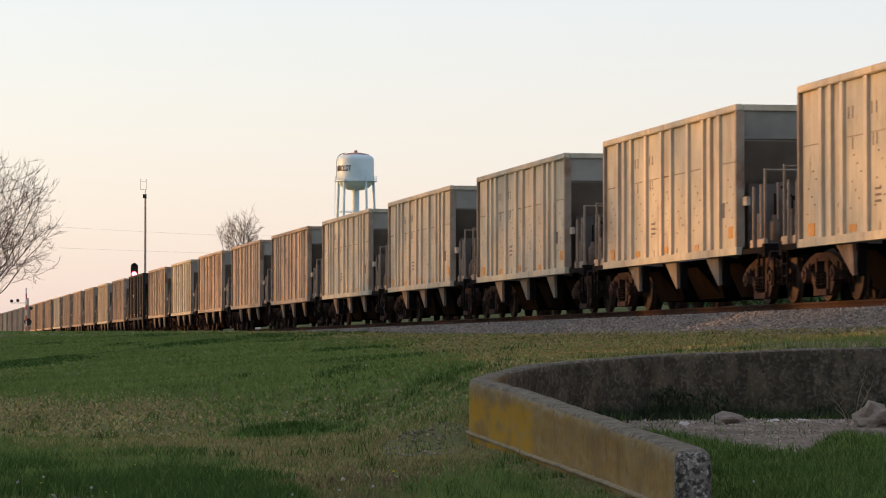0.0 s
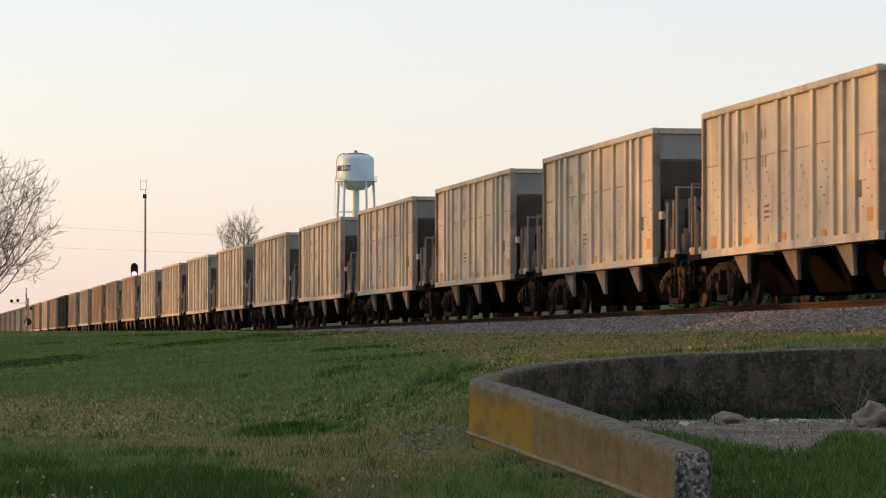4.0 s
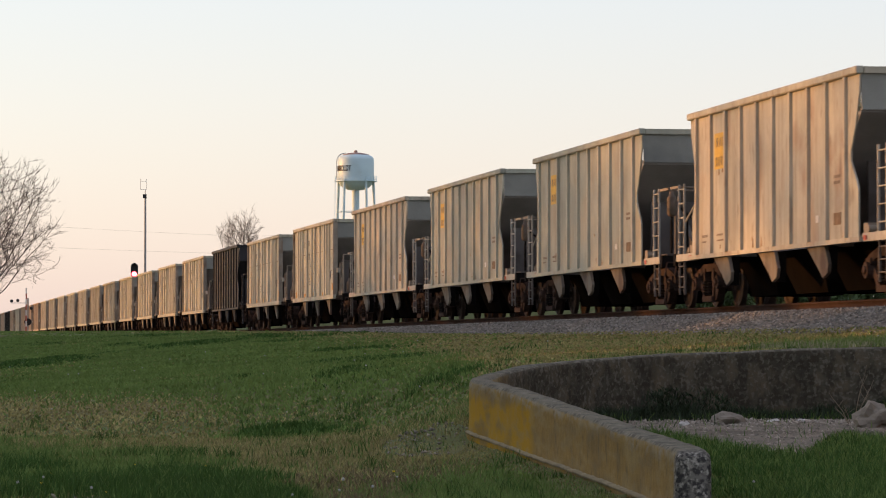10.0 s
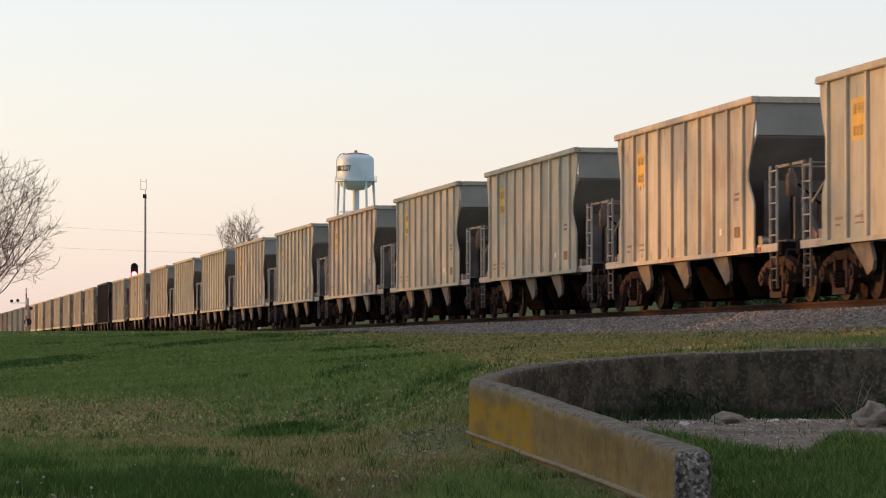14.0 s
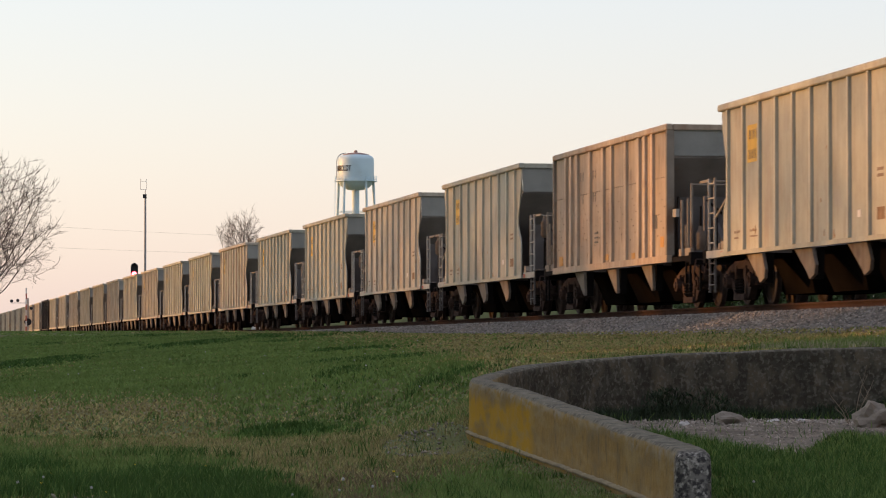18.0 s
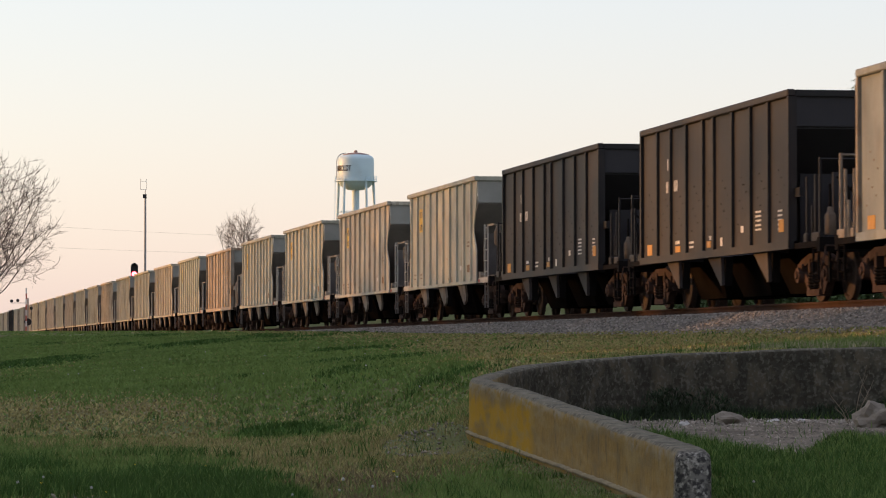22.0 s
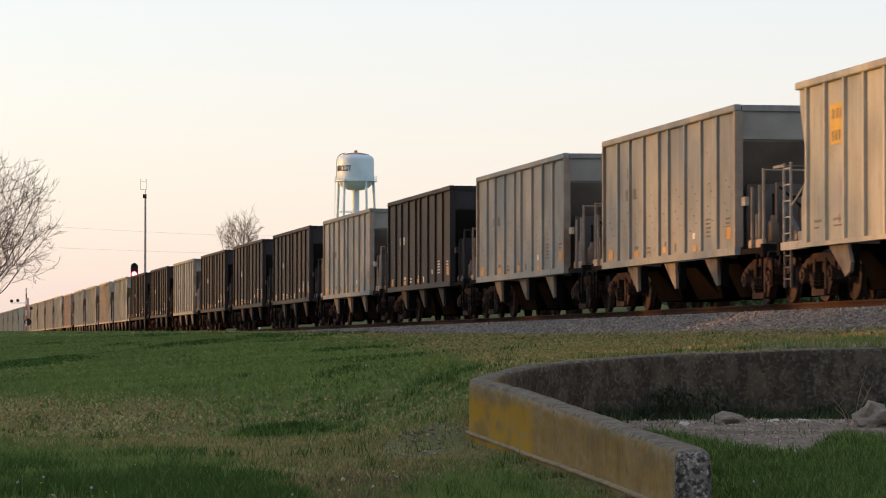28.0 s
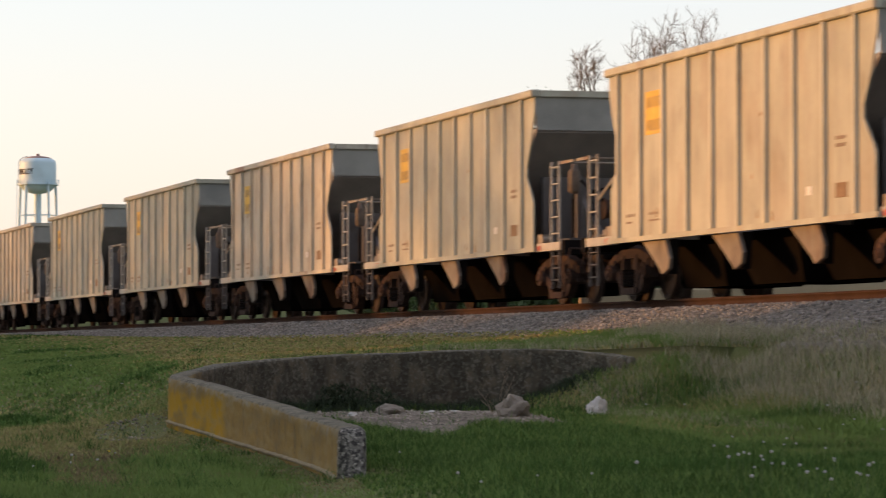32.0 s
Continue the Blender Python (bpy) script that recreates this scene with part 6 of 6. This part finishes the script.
# ---- beyond the track ----
M["leaf"] = material("shrub_leaves", (0.055, 0.085, 0.028), rough=0.8, vary=0.3, scale=1.2, bump=0, island=0.4)
M["platform"] = material("tan_concrete", (0.36, 0.29, 0.19), rough=0.9, vary=0.2, scale=1.5, fine=20.0, bump=0.3)
M["white_box"] = material("white_cabinet_paint", (0.75, 0.72, 0.66), rough=0.5, vary=0.08, bump=0)


def leaf_cloud(name, centre, size, n, leaf, mat, seed):
    """Many small leaves in an uneven mass."""
    g = np.random.default_rng(seed)
    p = g.normal(0, 0.42, (n, 3)) * size
    p[:, 2] = np.abs(p[:, 2]) + g.uniform(0, 0.3, n) * size[2]
    p += 0.25 * np.array(size) * np.sin(p[:, [1, 2, 0]] * 2.3)
    u, v = g.normal(0, 1, (n, 3)), g.normal(0, 1, (n, 3))
    u /= np.linalg.norm(u, axis=1)[:, None]
    v = np.cross(u, v)
    v /= np.linalg.norm(v, axis=1)[:, None]
    sc = leaf * g.uniform(0.5, 1.2, n)[:, None]
    c = p + np.array(centre)
    verts = np.stack([c - u * sc, c + v * sc * 0.5, c + u * sc, c - v * sc * 0.5], 1).reshape(-1, 3)
    return raw_mesh(name, verts, np.arange(n * 4).reshape(-1, 4), mat)


def beyond(px, reach):
    """A place beyond the track: reach is its distance across from the camera's foot, X + 0.1652 Y."""
    y = 6053 * reach / (px + 212.5)
    return spot(px, y), y


for i, (px, reach, wide, tall) in enumerate(((1160, 27, 1.3, 0.8), (1215, 30, 2.0, 1.3), (1290, 28, 1.8, 1.3), (1360, 30, 2.2, 1.5), (1440, 27, 2.0, 1.4), (1520, 29, 2.2, 1.5), (1620, 27, 2.0, 1.4),
                                            (1740, 28, 2.2, 1.4), (1850, 27, 2.0, 1.3), (880, 34, 1.6, 0.9), (700, 36, 2.0, 1.0))):
    x, y = beyond(px, reach)
    shrub = new("shrub")
    shrub.location = (x, y, gz(x, y))
    me = leaf_cloud("foliage", (0, 0, 0.1), np.array((wide, wide, tall * 0.8)), 3500, 0.10, M["leaf"], 40 + i)
    part("foliage", me, None, shrub)
    for k in range(4):
        bm = bm_new()
        tube(bm, (0.1 * k - 0.15, 0, -0.1), (0.35 * wide * (k - 1.5) / 1.5, 0.1 * k, tall * 0.7), 0.025, 0.01, n=5)
        part("stem", bm, M["bark"], shrub)
    tagged(shrub, "low green shrub beyond the railway track", "shrub", group="shrubs beyond the track")

# dark evergreen whose top shows over the cars
ex = spot(1530, 175)
eb = gz(ex, 175)
et = EYE - eb + (616 - 126) * 175 / 6053
evergreen = new("tree")
evergreen.location = (ex, 175, eb)
bm = bm_new()
tube(bm, (0, 0, -0.3), (0, 0, et * 0.6), 0.2, 0.14, n=10)
tube(bm, (0, 0, et * 0.6), (0.1, 0, et - 0.5), 0.14, 0.03, n=8)
part("trunk", bm, M["bark"], evergreen)
for i in range(9):
    z, a = et * (0.45 + 0.055 * i), 2.4 * i
    reach = 1.9 - 0.13 * i
    bm = bm_new()
    tube(bm, (0, 0, z), (reach * math.cos(a) * 0.8, reach * math.sin(a) * 0.8, z + 0.35), 0.05, 0.015, n=6)
    part("limb", bm, M["bark"], evergreen)
    me = leaf_cloud("foliage", (reach * math.cos(a) * 0.55, reach * math.sin(a) * 0.55, z), np.array((reach * 0.7, reach * 0.7, 0.55)), 900, 0.07, M["leaf"], 70 + i)
    tagged(part("foliage", me, None, evergreen), kind="stuff")
me = leaf_cloud("foliage", (0.1, 0, et - 0.95), np.array((0.75, 0.75, 0.55)), 700, 0.06, M["leaf"], 90)
tagged(part("foliage", me, None, evergreen), kind="stuff")
tagged(evergreen, "dark green evergreen tree standing behind the railway", "tree")

bx, by = beyond(2130, 25.5)
platform = new("loading_platform")
platform.location = (bx, by, gz(bx, by))
p0 = EYE - platform.location.z
bm = bm_new()
box(bm, -2.4, 3.5, -1.5, 1.5, -0.2, p0 + 1.55)
bmesh.ops.bevel(bm, geom=bm.edges[:], offset=0.04, segments=1, affect="EDGES")
part("deck", bm, M["platform"], platform)
bm = bm_new()
box(bm, -5.2, -2.43, -1.4, 1.4, -0.2, p0 + 1.28)
bmesh.ops.bevel(bm, geom=bm.edges[:], offset=0.04, segments=1, affect="EDGES")
part("ramp", bm, M["platform"], platform)
tagged(platform, "low tan concrete loading platform beyond the track", "platform")

for px, reach, top, wd in ((1050, 26, 534, 0.3), (1150, 26, 533, 0.16), (453, 21.5, 574, 0.5)):
    x, y = beyond(px, reach)
    b = gz(x, y)
    cab = new("trackside_cabinet")
    cab.location = (x, y, b)
    h = EYE - b + (616 - top) * y / 6053
    bm = bm_new()
    box(bm, -wd / 2, wd / 2, -wd / 2, wd / 2, 0, h - 0.05)
    bmesh.ops.bevel(bm, geom=bm.edges[:], offset=0.015, segments=1, affect="EDGES")
    part("body", bm, M["white_box"], cab)
    bm = bm_new()
    plate(bm, [(-wd / 2 - 0.03, h - 0.05), (wd / 2 + 0.03, h - 0.05), (wd / 2, h), (-wd / 2, h)], -wd / 2 - 0.03, wd / 2 + 0.03, axis="y")
    part("lid", bm, M["white_box"], cab)
    tagged(cab, "small white trackside cabinet beyond the rails", "cabinet", group="trackside cabinets")

# ---- unseen tree belt, added to keep the low sun off the lawn ----
M["belt"] = material("evergreen_foliage", (0.04, 0.06, 0.025), rough=0.85, vary=0.3, scale=0.6, bump=0, island=0.3)
BELT_W, N_BELT = -60.0, 58000
bs_ = rng.uniform(-180, 190, N_BELT)
hs = (-4.8 * ST + 41.5 * CT) + (BELT_W - (4.8 * CT + 41.5 * ST)) * (-SUN_DIR.x * ST + SUN_DIR.y * CT) / (SUN_DIR.x * CT + SUN_DIR.y * ST)
top = 10.25 + 0.4 * np.sin(bs_ * 0.41) + 0.35 * np.sin(bs_ * 0.93 + 1) - 0.5 * np.exp(-((bs_ - 91) / 4.0) ** 2) + 0.45 * smooth01((bs_ - 97) / 12)
# a notch cut into its top lets a patch of sun onto the verge
notch = np.exp(-((bs_ - hs - 5.0) / 2.3) ** 4)
top = top * (1 - notch) + 8.3 * notch
bh = top * (1 - rng.uniform(0, 1, N_BELT) ** 1.6)
bwid = BELT_W + rng.normal(0, 1.3, N_BELT) * (1.15 - bh / top * 0.7)
c = np.stack([bwid * CT - bs_ * ST, bwid * ST + bs_ * CT, bh], 1)
u, v = rng.normal(0, 1, (N_BELT, 3)), rng.normal(0, 1, (N_BELT, 3))
u /= np.linalg.norm(u, axis=1)[:, None]
v = np.cross(u, v)
v /= np.linalg.norm(v, axis=1)[:, None]
sc = (rng.uniform(0.35, 0.8, N_BELT) * np.where(bh < top - 1.4, 1.4, 1.0))[:, None]
verts = np.stack([c - u * sc, c - v * sc * 0.6, c + u * sc, c + v * sc * 0.6], 1).reshape(-1, 3)
tagged(new("tree_belt", raw_mesh("tree_belt", verts, np.arange(N_BELT * 4).reshape(-1, 4), M["belt"])), "unseen dark evergreen belt added to shade the lawn", "trees", kind="stuff")

# unseen bare crowns over the belt further along, added to thin the sunlight
N_CROWN = 17600
cs = np.where(np.arange(N_CROWN) < 9000, 108 + 82 * rng.uniform(0, 1, N_CROWN), 190 + 172 * rng.uniform(0, 1, N_CROWN))
ch = 9.5 + rng.uniform(0, 1, N_CROWN) * (7.5 + 2 * np.sin(cs * 0.21))
cw = BELT_W - 3 + rng.normal(0, 1.5, N_CROWN)
c = np.stack([cw * CT - cs * ST, cw * ST + cs * CT, ch], 1)
u = rng.normal(0, 1, (N_CROWN, 3)) + np.array([0, 0, 1.0])
u /= np.linalg.norm(u, axis=1)[:, None]
v = np.cross(u, rng.normal(0, 1, (N_CROWN, 3)))
v /= np.linalg.norm(v, axis=1)[:, None]
verts = np.stack([c - u * 0.9, c - v * 0.05, c + u * 0.9, c + v * 0.05], 1).reshape(-1, 3)
tagged(new("bare_crowns", raw_mesh("bare_crowns", verts, np.arange(N_CROWN * 4).reshape(-1, 4), M["bark"])), "unseen bare crowns added to thin the sunlight", "trees", kind="stuff")

# unseen clumps of twigs over the belt, added to dapple the low sun
N_CLUMP = 102
kc = rng.uniform(83.0, 136, N_CLUMP)
kh = rng.uniform(10.4, 15.2, N_CLUMP)
pick = rng.integers(0, N_CLUMP, 7000)
ks = kc[pick] + rng.normal(0, 0.75, 7000)
kz = kh[pick] + rng.normal(0, 0.6, 7000)
kw = BELT_W + 2 + rng.normal(0, 1.0, 7000)
c = np.stack([kw * CT - ks * ST, kw * ST + ks * CT, kz], 1)
u = rng.normal(0, 1, (7000, 3)) + np.array([0, 0, 0.8])
u /= np.linalg.norm(u, axis=1)[:, None]
v = np.cross(u, rng.normal(0, 1, (7000, 3)))
v /= np.linalg.norm(v, axis=1)[:, None]
verts = np.stack([c - u * 0.42, c - v * 0.04, c + u * 0.42, c + v * 0.04], 1).reshape(-1, 3)
tagged(new("treetops", raw_mesh("treetops", verts, np.arange(28000).reshape(-1, 4), M["twig"])), "unseen twig clumps added to dapple the low sun", "trees", kind="stuff")

# unseen taller wood far along the line, added to shade the most distant cars
N_WOOD = 9000
ws = rng.uniform(408, 900, N_WOOD)
wh = 16 * (1 - rng.uniform(0, 1, N_WOOD) ** 1.6)
ww = BELT_W + rng.normal(0, 2.5, N_WOOD)
c = np.stack([ww * CT - ws * ST, ww * ST + ws * CT, wh + 1], 1)
u, v = rng.normal(0, 1, (N_WOOD, 3)), rng.normal(0, 1, (N_WOOD, 3))
u /= np.linalg.norm(u, axis=1)[:, None]
v = np.cross(u, v)
v /= np.linalg.norm(v, axis=1)[:, None]
sc = rng.uniform(0.9, 1.7, N_WOOD)[:, None]
verts = np.stack([c - u * sc, c - v * sc * 0.7, c + u * sc, c + v * sc * 0.7], 1).reshape(-1, 3)
tagged(new("far_wood", raw_mesh("far_wood", verts, np.arange(N_WOOD * 4).reshape(-1, 4), M["belt"])), "unseen tall evergreen wood added to shade the far cars", "trees", kind="stuff")

# ---- sleepers ----
bm = bm_new()
box(bm, -1.3, 1.3, -0.115, 0.115, -0.19, -0.01)
bmesh.ops.bevel(bm, geom=bm.edges[:], offset=0.012, segments=1, affect="EDGES")
SLEEPER = mesh_of("sleeper", bm, M["sleeper"])
for i in range(190):
    p = W(CENTRE_W, 22 + i * 0.53, RAIL_Z - 0.155)
    ob = part("sleeper", SLEEPER, None, ballast_bed)
    ob.matrix_basis = Matrix.Translation(p) @ Matrix.Rotation(THETA + radians(rng.uniform(-0.6, 0.6)), 4, "Z")


# ---- the train runs ----
def motions():
    for k, car in CARS:
        turn = Matrix.Rotation(THETA, 4, "Z")
        walk(car, [(t, Matrix.Translation(W(CENTRE_W, place_s(k, t), RAIL_Z)) @ turn) for t in DRIFT_T])


motions()
